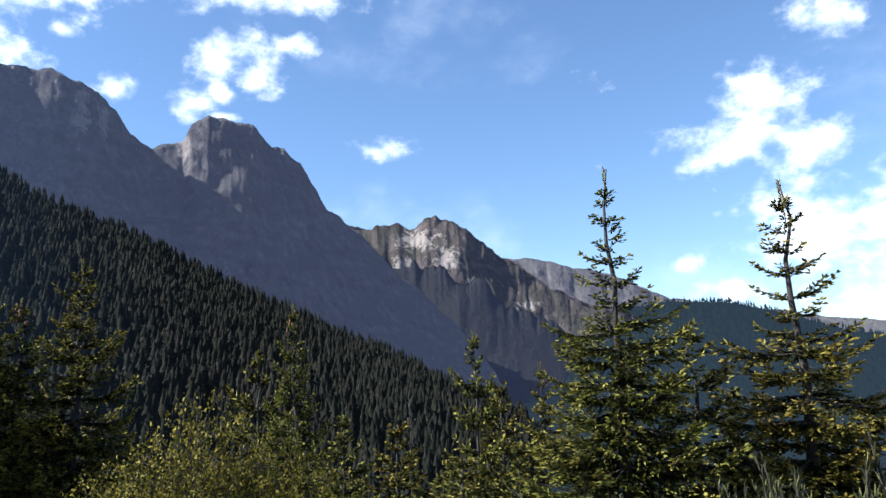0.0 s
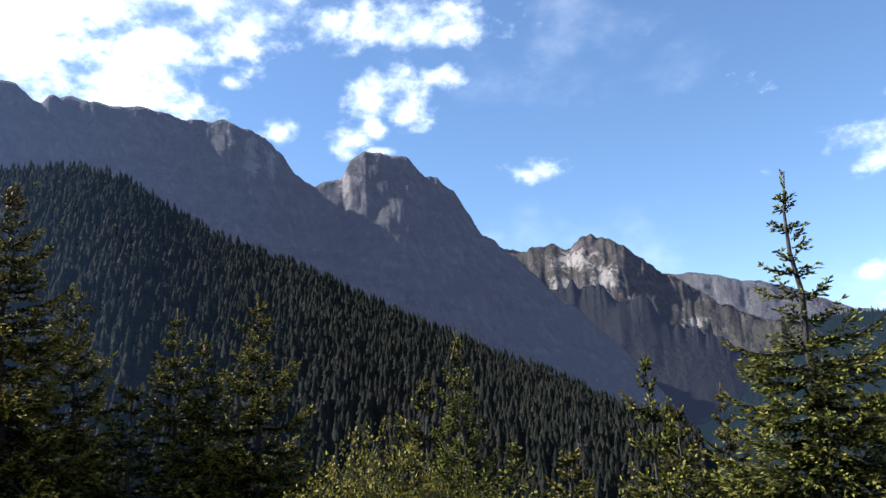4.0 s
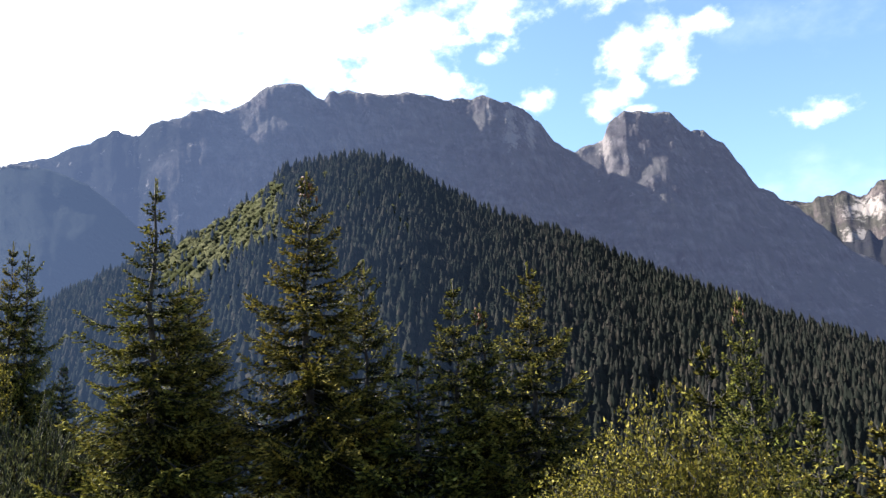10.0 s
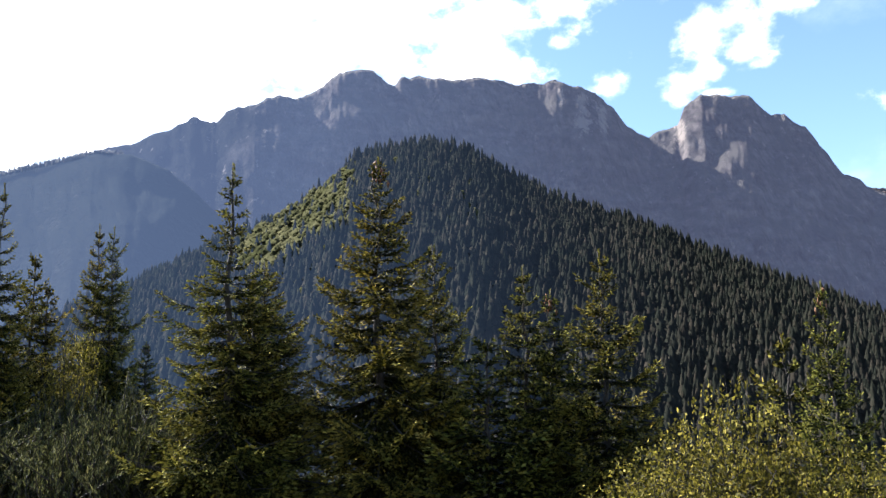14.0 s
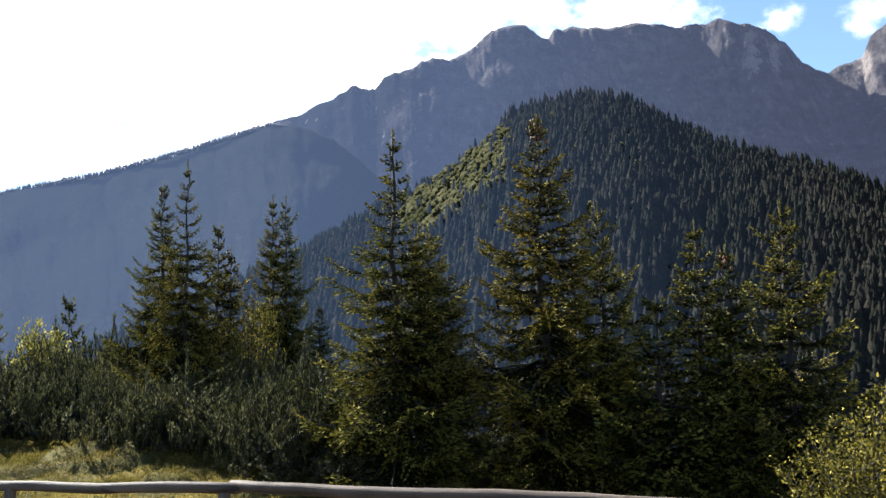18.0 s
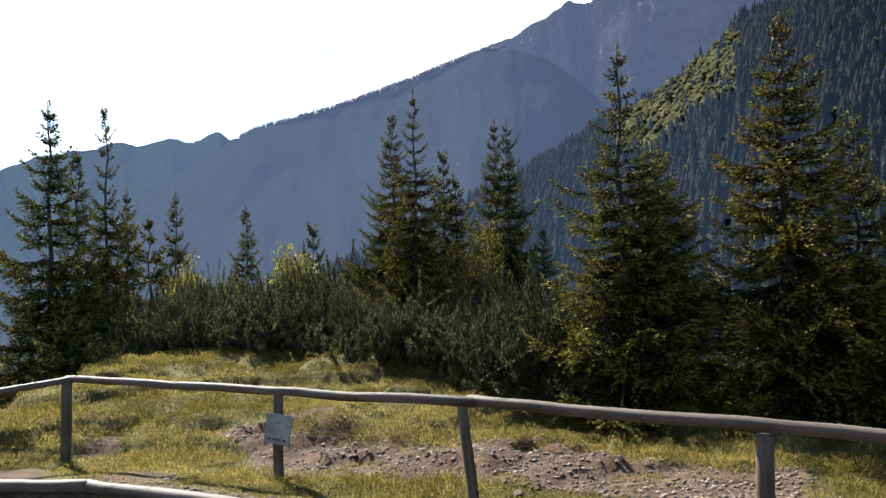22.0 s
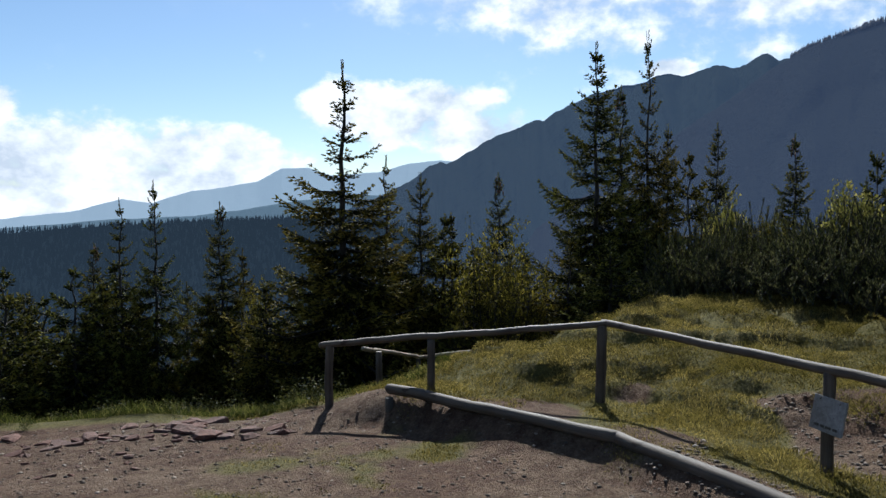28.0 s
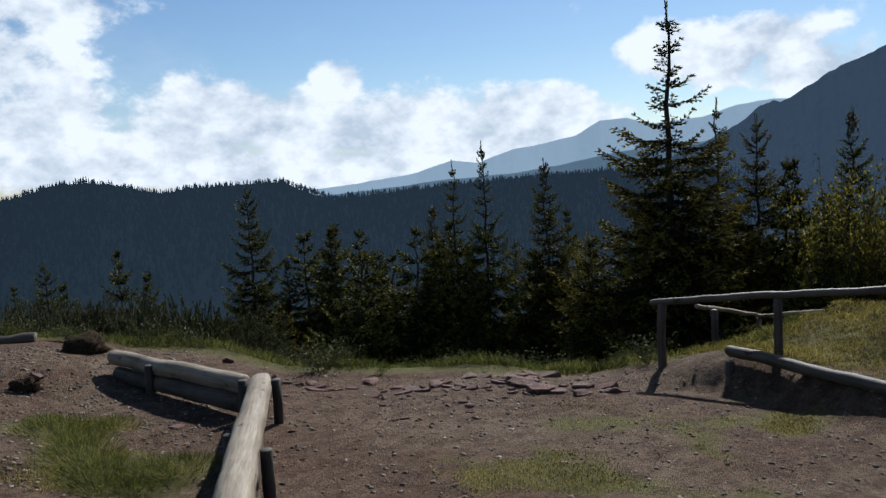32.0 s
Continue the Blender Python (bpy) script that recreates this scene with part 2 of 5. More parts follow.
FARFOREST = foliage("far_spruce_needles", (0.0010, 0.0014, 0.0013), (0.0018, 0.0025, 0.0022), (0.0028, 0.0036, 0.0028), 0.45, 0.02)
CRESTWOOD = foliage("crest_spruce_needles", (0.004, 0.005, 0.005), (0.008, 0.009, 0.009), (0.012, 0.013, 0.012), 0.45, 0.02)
GOLDWOOD = foliage("pale_green_broadleaf_crowns", (0.060, 0.059, 0.032), (0.086, 0.084, 0.046), (0.115, 0.108, 0.062), 0.4, 0.05)
for wood in (FOREST, FARFOREST, GOLDWOOD):
    wood.node_tree.nodes["Principled BSDF"].inputs["Specular IOR Level"].default_value = 0.0
# haze put into the forest needles' emission, stronger towards the sun
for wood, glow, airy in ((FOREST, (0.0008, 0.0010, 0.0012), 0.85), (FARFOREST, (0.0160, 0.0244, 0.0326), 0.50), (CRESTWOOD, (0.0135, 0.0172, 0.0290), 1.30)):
    haze_emission(wood.node_tree, wood.node_tree.nodes["Principled BSDF"], glow, airy)


def bark_material():
    m, t, b = material("spruce_bark")
    n = noise_tex(t, 30, 6, 0.7, (1, 1, 0.25))
    t.links.new(ramp(t, n, [(0.3, (0.010, 0.008, 0.006)), (0.7, (0.036, 0.028, 0.021))]), b.inputs["Base Color"])
    b.inputs["Roughness"].default_value = 0.9
    bump(t, b, n, 0.8, 0.02)
    return m


BARK = bark_material()


def timber_material(name, low, high):
    m, t, b = material(name)
    n = noise_tex(t, 3.0, 8, 0.7, (0.5, 7, 7))
    n2 = noise_tex(t, 2.2, 4, 0.6)
    col = ramp(t, n, [(0.3, low), (0.72, high)])
    col = blend(t, ramp(t, n2, [(0.4, (0, 0, 0)), (0.75, (1, 1, 1))]), col, blend(t, 1.0, col, (0.62, 0.58, 0.52), "MULTIPLY"))
    t.links.new(col, b.inputs["Base Color"])
    # drying cracks along the grain and dark knots
    crack = noise_tex(t, 5.0, 5, 0.6, (0.22, 16, 16))
    col = blend(t, ramp(t, crack, [(0.30, (1, 1, 1)), (0.40, (0, 0, 0))]), col, blend(t, 1.0, col, (0.35, 0.31, 0.27), "MULTIPLY"))
    knot = noise_tex(t, 4.0, 2, 0.4, (1.0, 1.8, 1.8))
    col = blend(t, ramp(t, knot, [(0.68, (0, 0, 0)), (0.74, (1, 1, 1))]), col, blend(t, 1.0, col, (0.4, 0.32, 0.25), "MULTIPLY"))
    t.links.new(col, b.inputs["Base Color"])
    b.inputs["Roughness"].default_value = 0.66
    b.inputs["Specular IOR Level"].default_value = 0.22
    bump(t, b, n, 0.6, 0.007)
    return m


TIMBER = timber_material("weathered_timber", (0.036, 0.027, 0.021), (0.126, 0.098, 0.075))
PEELED = timber_material("peeled_log", (0.1156, 0.0884, 0.0612), (0.34, 0.2822, 0.2142))
DARKWOOD = timber_material("dark_stained_post", (0.03, 0.025, 0.02), (0.09, 0.075, 0.06))


def rock_material(name, low, high, grass, scale, glow=None, streak=0.4, airy=0.0, lit_slabs=0.0, relief=1.0, woods=None):
    """Weathered rock or far woods; glow: haze before a far backdrop, put into the emission, airy: how much it gains
    towards the sun's bearing.
    """
    m, t, b = material(name)
    n = noise_tex(t, 0.05 * scale, 12, 0.72, (1, 1, streak))
    n2 = noise_tex(t, 0.012 * scale, 10, 0.68)
    n3 = noise_tex(t, 0.05 * scale, 9, 0.72, (1, 1, 0.6))
    col = ramp(t, n, [(0.32, low), (0.68, high)])
    # strata dipping across the face
    tc = t.nodes.new("ShaderNodeTexCoord")
    mp = t.nodes.new("ShaderNodeMapping")
    mp.inputs["Rotation"].default_value = (radians(38), radians(-46), 0)
    mp.inputs["Scale"].default_value = (0.4, 0.4, 1.7)
    t.links.new(tc.outputs["Object"], mp.inputs[0])
    bed = t.nodes.new("ShaderNodeTexNoise")
    bed.inputs["Scale"].default_value, bed.inputs["Detail"].default_value, bed.inputs["Roughness"].default_value = 0.02 * scale, 9, 0.66
    t.links.new(mp.outputs[0], bed.inputs["Vector"])
    col = blend(t, ramp(t, bed.outputs["Fac"], [(0.42, (1, 1, 1)), (0.58, (0, 0, 0))]), col, blend(t, 1.0, col, (0.74, 0.72, 0.75), "MULTIPLY"))
    geo = t.nodes.new("ShaderNodeNewGeometry")
    sep = t.nodes.new("ShaderNodeSeparateXYZ")
    t.links.new(geo.outputs["Normal"], sep.inputs[0])
    up = t.nodes.new("ShaderNodeMath")
    up.operation = "MULTIPLY"
    t.links.new(sep.outputs["Z"], up.inputs[0])
    up.inputs[1].default_value = 0.5
    add = t.nodes.new("ShaderNodeMath")
    add.operation = "MULTIPLY_ADD"
    t.links.new(n2, add.inputs[0])
    add.inputs[1].default_value = 0.8
    t.links.new(up.outputs[0], add.inputs[2])
    col = blend(t, ramp(t, add.outputs[0], [(0.62, (0, 0, 0)), (0.80, (1, 1, 1))]), col, grass)
    if woods:
        at = t.nodes.new("ShaderNodeAttribute")
        at.attribute_name = "wooded"
        edge = t.nodes.new("ShaderNodeMath")
        edge.operation = "MULTIPLY_ADD"
        t.links.new(n2, edge.inputs[0])
        edge.inputs[1].default_value = 0.8
        t.links.new(at.outputs["Fac"], edge.inputs[2])
        col = blend(t, ramp(t, edge.outputs[0], [(0.55, (0, 0, 0)), (0.95, (1, 1, 1))]), col, woods)
    if lit_slabs:
        # bare slabs, their sunlit look painted as a paler base colour
        at = t.nodes.new("ShaderNodeAttribute")
        at.attribute_name = "lit_slab"
        k = t.nodes.new("ShaderNodeMath")
        k.operation = "MULTIPLY_ADD"
        t.links.new(noise_tex(t, 0.055, 9, 0.72, (1, 1, 0.35)), k.inputs[0])
        k.inputs[1].default_value = 1.7
        half = t.nodes.new("ShaderNodeMath")
        half.operation = "MULTIPLY_ADD"
        t.links.new(at.outputs["Fac"], half.inputs[0])
        half.inputs[1].default_value, half.inputs[2].default_value = 0.5, -0.5
        t.links.new(half.outputs[0], k.inputs[2])
        col = blend(t, ramp(t, k.outputs[0], [(0.52, (0, 0, 0)), (0.72, (0.8, 0.8, 0.8))]), col, (lit_slabs, lit_slabs * 0.86, lit_slabs * 0.76))
    t.links.new(col, b.inputs["Base Color"])
    b.inputs["Roughness"].default_value = 1.0
    b.inputs["Specular IOR Level"].default_value = 0.0
    bump(t, b, n3, 1.0, 22.0 * relief / scale)
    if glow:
        haze_emission(t, b, glow, airy)
    return m


# distant backdrop; the haze of the sunlit air is put into the materials' emission
CLIFF = rock_material("limestone_cliff", (0.046, 0.042, 0.041), (0.150, 0.134, 0.127), (0.072, 0.067, 0.062), 1.0, (0.0110, 0.0126, 0.0210), airy=0.98, lit_slabs=0.24, woods=(0.013, 0.014, 0.013))
PALECLIFF = rock_material("pale_limestone_cliff", (0.034, 0.029, 0.027), (0.125, 0.100, 0.089), (0.044, 0.040, 0.030), 1.3, (0.005, 0.006, 0.010), lit_slabs=0.30)
WOODED = rock_material("wooded_slope", (0.016, 0.0192, 0.016), (0.0288, 0.032, 0.0272), (0.0224, 0.0272, 0.0224), 5.0)
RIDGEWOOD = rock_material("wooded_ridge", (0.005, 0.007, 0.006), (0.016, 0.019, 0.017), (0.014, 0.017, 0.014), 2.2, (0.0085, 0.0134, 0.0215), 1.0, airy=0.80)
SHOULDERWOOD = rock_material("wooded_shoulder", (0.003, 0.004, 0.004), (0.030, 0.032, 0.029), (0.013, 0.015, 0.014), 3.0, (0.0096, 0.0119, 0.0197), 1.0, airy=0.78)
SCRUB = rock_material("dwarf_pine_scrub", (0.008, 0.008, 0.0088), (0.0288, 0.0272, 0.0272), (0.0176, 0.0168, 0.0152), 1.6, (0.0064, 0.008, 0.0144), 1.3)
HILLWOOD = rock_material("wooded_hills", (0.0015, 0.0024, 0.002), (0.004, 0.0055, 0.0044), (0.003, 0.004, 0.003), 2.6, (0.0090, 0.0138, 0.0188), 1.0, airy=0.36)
# pale blue of distance: haze put into base colour and emission
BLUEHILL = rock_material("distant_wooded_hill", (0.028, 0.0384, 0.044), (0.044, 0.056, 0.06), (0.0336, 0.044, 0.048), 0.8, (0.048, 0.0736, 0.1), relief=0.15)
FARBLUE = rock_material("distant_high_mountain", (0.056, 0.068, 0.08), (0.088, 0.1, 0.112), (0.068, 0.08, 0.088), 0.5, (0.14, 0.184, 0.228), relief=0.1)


def ground_material():
    m, t, b = material("meadow_and_soil")
    big = noise_tex(t, 0.55, 7, 0.62)
    fine = noise_tex(t, 28, 6, 0.75)
    mid = noise_tex(t, 5.0, 6, 0.65)
    grit = noise_tex(t, 110, 4, 0.7)
    soil = ramp(t, fine, [(0.28, (0.035, 0.0222, 0.0158)), (0.5, (0.130, 0.0890, 0.0560)), (0.75, (0.21, 0.160, 0.120))])
    soil = blend(t, ramp(t, mid, [(0.38, (0, 0, 0)), (0.62, (1, 1, 1))]), blend(t, 1.0, soil, (0.52, 0.43, 0.38), "MULTIPLY"), soil)
    soil = blend(t, ramp(t, big, [(0.45, (0, 0, 0)), (0.6, (1, 1, 1))]), blend(t, 1.0, soil, (0.78, 0.68, 0.64), "MULTIPLY"), soil)
    soil = blend(t, ramp(t, grit, [(0.60, (0, 0, 0)), (0.70, (1, 1, 1))]), soil, (0.196, 0.163, 0.133))
    turf = ramp(t, fine, [(0.3, (0.026, 0.024, 0.0072)), (0.7, (0.150, 0.128, 0.037))])
    turf = blend(t, ramp(t, mid, [(0.32, (0, 0, 0)), (0.5, (1, 1, 1))]), (0.046, 0.041, 0.013), turf)
    at = t.nodes.new("ShaderNodeAttribute")
    at.attribute_name = "turf"
    s = t.nodes.new("ShaderNodeMath")
    s.operation = "MULTIPLY_ADD"
    t.links.new(big, s.inputs[0])
    s.inputs[1].default_value = 0.6
    half = t.nodes.new("ShaderNodeMath")
    half.operation = "MULTIPLY"
    t.links.new(at.outputs["Fac"], half.inputs[0])
    half.inputs[1].default_value = 0.62
    t.links.new(half.outputs[0], s.inputs[2])
    mask = ramp(t, s.outputs[0], [(0.46, (0, 0, 0)), (0.56, (1, 1, 1))])
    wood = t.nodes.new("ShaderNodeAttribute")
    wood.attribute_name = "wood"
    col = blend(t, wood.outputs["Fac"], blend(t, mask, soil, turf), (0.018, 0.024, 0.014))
    t.links.new(col, b.inputs["Base Color"])
    b.inputs["Roughness"].default_value = 0.95
    b.inputs["Specular IOR Level"].default_value = 0.15
    bump(t, b, fine, 1.0, 0.045)
    return m


SOIL = ground_material()


def stone_material():
    m, t, b = material("red_grey_stone")
    n = noise_tex(t, 9, 7, 0.7)
    oi = t.nodes.new("ShaderNodeObjectInfo")
    col = ramp(t, n, [(0.3, (0.036, 0.021, 0.016)), (0.7, (0.165, 0.092, 0.070))])
    col = blend(t, oi.outputs["Random"], col, blend(t, 1.0, col, (1.0, 0.70, 0.58), "MULTIPLY"))
    t.links.new(col, b.inputs["Base Color"])
    b.inputs["Roughness"].default_value = 0.9
    bump(t, b, n, 0.7, 0.02)
    return m


STONE = stone_material()

# ---- builders ----


def soup(name, verts, faces, mat, parent=None, label="", smooth=False):
    """One mesh object from arrays of places and of equal-sided faces."""
    verts, faces = np.asarray(verts, np.float32), np.asarray(faces, np.int32)
    me = bpy.data.meshes.new(name)
    n, k = faces.shape
    me.vertices.add(len(verts))
    me.vertices.foreach_set("co", verts.ravel())
    me.loops.add(n * k)
    me.loops.foreach_set("vertex_index", faces.ravel())
    me.polygons.add(n)
    me.polygons.foreach_set("loop_start", np.arange(0, n * k, k, dtype=np.int32))
    if smooth:
        me.polygons.foreach_set("use_smooth", np.ones(n, bool))
    me.update(calc_edges=True)
    me.materials.append(mat)
    ob = new(name, me)
    if parent:
        ob.parent = parent
    if label:
        ob["label"] = label
    return ob


def part(name, bm, mat, parent=None, label="", smooth=True):
    me = bpy.data.meshes.new(name)
    if smooth:
        for f in bm.faces:
            f.smooth = True
    bm.to_mesh(me)
    bm.free()
    me.materials.append(mat)
    ob = new(name, me)
    if parent:
        ob.parent = parent
    if label:
        ob["label"] = label
    return ob


def empty(name, place, label, category, group=""):
    ob = new(name)
    ob.location = place
    return tagged(ob, label, category, group)


def polar(az, r, z=0.0):
    """World place from the bearing to the left of +y in degrees and the distance."""
    return (-r * math.sin(radians(az)), r * math.cos(radians(az)), z)


def lattice(cells, n):
    """Noise values for arrays of 2D places, by smooth interpolation of a random grid."""
    g = np.random.default_rng(n).random((256, 256))

    def sample(u, v):
        u, v = u * cells, v * cells
        i, j = np.floor(u).astype(int), np.floor(v).astype(int)
        fu, fv = u - i, v - j
        fu, fv = fu * fu * (3 - 2 * fu), fv * fv * (3 - 2 * fv)
        i, j, i1, j1 = i % 256, j % 256, (i + 1) % 256, (j + 1) % 256
        return (g[i, j] * (1 - fu) + g[i1, j] * fu) * (1 - fv) + (g[i, j1] * (1 - fu) + g[i1, j1] * fu) * fv - 0.5
    return sample


def fractal(u, v, cells, octaves, n):
    out, amp = 0, 1.0
    for k in range(octaves):
        out = out + amp * lattice(cells * 2 ** k, n + k)(u, v)
        amp *= 0.5
    return out


# ---- ground ----
NEAR = np.array([
    (0, 0, 0.0), (-3, 0, 0.0), (3, 0, 0.1), (0, 3, 0.1), (0, -3, -0.1),
    (-7.5, -0.8, -0.15), (-8.1, -2.81, -0.2), (-8.9, -5.7, -0.18), (-6.6, 1.6, -0.2), (-7.0, -8.65, -0.52),
    (-6.6, -4, -0.42), (-6.3, -6.6, -0.5), (-5, -9, -0.55), (-4.7, -11.2, -0.76), (-6.5, -10.4, -0.84), (-3.2, -11.7, -0.66), (-1.3, -12.2, -0.38), (-1.0, -10.6, -0.46), (0.8, -12.2, -0.05), (-2, -7, -0.42),
    (2, -9, -0.1), (1, -6, -0.15), (-14, -4, 0.35), (-15.5, -6, 0.6), (-13.1, -7.27, 0.52), (-9.8, -7.0, 0.12),
    (-11, -4, 0.1), (-11.2, -7.0, 0.36), (-9.8, -10, -0.25), (-9.5, 2, -0.25), (-8, 5, -0.5), (-5, 8, -0.8), (0, 9, -0.9)])
EDGE_AZ = [0, 40, 70, 85, 95, 114, 119, 123, 127, 132, 142, 165, 185, 200, 260, 320, 360]
EDGE_R = [8, 8, 10.5, 14, 17, 17.5, 15.8, 14.0, 12.8, 12.5, 12.0, 12.3, 14.5, 17, 20, 12, 8]


KERB_Y, KERB_X, KERB_Z = [-8.4, -7.7, -4.5, -0.4], [-7.2, -7.27, -7.52, -6.55], [-0.2, -0.12, -0.11, -0.2]


def height(x, y):
    x, y = np.asarray(x, float), np.asarray(y, float)
    r, az = np.hypot(x, y), np.degrees(np.arctan2(-x, y)) % 360
    edge = np.interp(az, EDGE_AZ, EDGE_R)
    k = np.minimum(1, edge / np.maximum(r, 1e-6))
    px, py = x * k, y * k
    w = 1 / ((px[..., None] - NEAR[:, 0]) ** 2 + (py[..., None] - NEAR[:, 1]) ** 2 + 0.8) ** 2
    z = (w * NEAR[:, 2]).sum(-1) / w.sum(-1)
    over = np.maximum(0, r - edge)
    drop = 0.42 * over / (1 + over / 560)
    tuss = np.clip((-7.6 - x) / 1.2, 0, 1) * np.clip((18 - r) / 3, 0, 1)
    z = z + tuss * (0.36 * np.maximum(0, fractal(x, y, 1.3, 3, 13)) - 0.03)
    # worn cattle steps across the meadow
    wob = 0.13 * fractal(x, y, 0.8, 3, 77)
    u = (z + wob) / 0.19
    rise = np.clip((u - np.floor(u) - 0.1) / 0.24, 0, 1)
    rise = rise * rise * (3 - 2 * rise)
    worn = np.clip((-8.4 - x) / 0.8, 0, 1) * np.clip((15.5 - r) / 2.5, 0, 1) * np.clip(0.75 + 1.2 * fractal(x, y, 0.5, 2, 91), 0, 1)
    z = z + worn * ((np.floor(u) + rise) * 0.19 - wob - z - 0.03)
    # the bank of earth that the kerb log holds up
    line = np.interp(y, KERB_Y, KERB_X)
    rest = np.interp(y, KERB_Y, KERB_Z) - 0.02
    d = line - x + 0.08 * fractal(x, y, 1.2, 2, 29)
    foot = np.interp(y, [-9.2, -7.9, -7.6, -0.5], [0.9, 0.7, 0.40, 0.28])
    ends = np.interp(y, [-9.2, -8.1, -1.2, 0.2], [0, 1, 1, 0])
    lift = np.clip((d + foot) / (foot + 0.10), 0, 1) * np.clip((1.5 - d) / 1.0, 0, 1) * ends
    lift = lift * lift * (3 - 2 * lift)
    z = z + lift * np.maximum(0, rest - z)
    z = z - drop + 0.10 * fractal(x, y, 0.35, 3, 3) * np.minimum(1, r / 4) + 0.02 * fractal(x, y, 2.6, 2, 9)
    return z


def hz(x, y):
    return float(height(np.array([x]), np.array([y]))[0])


def grassy(x, y):
    """How much turf covers the ground, 0 to 1."""
    r, az = np.hypot(x, y), np.degrees(np.arctan2(-x, y)) % 360
    # the fenced meadow
    line = -8.0 + 0.16 * np.maximum(0, y + 4)
    g = np.clip((line + 0.7 - x) / 1.0, 0, 1)
    trail = np.exp(-(((x + 8.80 - 0.2 * y) / 1.1) ** 4)) * np.clip((y + 3.9) / 0.8, 0, 1) * np.clip((3.2 - y) / 1.5, 0, 1)
    g = np.clip(g - 1.3 * trail, 0, 1)
    far = np.clip((r - np.interp(az, EDGE_AZ, EDGE_R) + 0.8) / 1.0, 0, 1)
    patch = 0.56 * np.exp(-((x + 4.9) ** 2 / 5.5 + (y + 6.1) ** 2 / 2.4)) + 0.70 * np.exp(-((x + 0.85) ** 2 / 0.6 + (y + 8.1) ** 2 / 0.9)) + 0.45 * np.exp(-((x + 0.1) ** 2 / 0.5 + (y + 9.6) ** 2 / 0.5)) + 0.46 * np.exp(-((x + 6.75) ** 2 / 0.5 + (y + 5.6) ** 2 / 2.6))
    patch = patch * np.clip(0.62 + 2.6 * fractal(x, y, 0.8, 4, 61), 0, 1.35)
    bare = 0.95 * np.exp(-((x + 8.2) ** 2 / 0.25 + (y + 6.0) ** 2 / 0.5)) + 1.0 * np.exp(-((x + 9.4) ** 2 / 0.10 + (y + 5.6) ** 2 / 0.22)) + 1.0 * np.exp(-((x + 9.6) ** 2 / 0.12 + (y + 3.8) ** 2 / 0.35)) + 0.8 * np.exp(-((x + 8.05) ** 2 / 0.12 + (y + 4.3) ** 2 / 0.3))
    g = np.clip(g - bare, 0, 1)
    return np.clip(np.maximum(np.maximum(g, far), patch), 0, 1)


def build_ground():
    radii = np.concatenate([[0.02, 0.15], np.arange(0.3, 4, 0.2), np.arange(4, 13.5, 0.085), np.arange(13.5, 24, 0.2), 24 * (4990 / 24) ** (np.linspace(0, 1, 70)[1:])])
    n_az = 660
    a = np.linspace(0, 2 * np.pi, n_az, endpoint=False)
    rr, aa = np.meshgrid(radii, a, indexing="ij")
    x, y = -rr * np.sin(aa), rr * np.cos(aa)
    z = height(x, y)
    verts = np.stack([x, y, z], -1).reshape(-1, 3)
    i, j = np.meshgrid(np.arange(len(radii) - 1), np.arange(n_az), indexing="ij")
    j1 = (j + 1) % n_az
    faces = np.stack([i * n_az + j, (i + 1) * n_az + j, (i + 1) * n_az + j1, i * n_az + j1], -1).reshape(-1, 4)[:, ::-1]
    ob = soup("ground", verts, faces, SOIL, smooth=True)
    at = ob.data.attributes.new("turf", "FLOAT", "POINT")
    at.data.foreach_set("value", grassy(x, y).ravel().astype(np.float32))
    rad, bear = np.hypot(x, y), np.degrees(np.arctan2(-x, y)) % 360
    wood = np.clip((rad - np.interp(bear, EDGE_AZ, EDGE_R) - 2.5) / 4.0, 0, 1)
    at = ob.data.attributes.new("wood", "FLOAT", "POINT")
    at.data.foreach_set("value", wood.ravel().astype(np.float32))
    tagged(ob, "trodden reddish soil with dry yellow-green turf on a mountain pass", "ground", kind="structure")


build_ground()


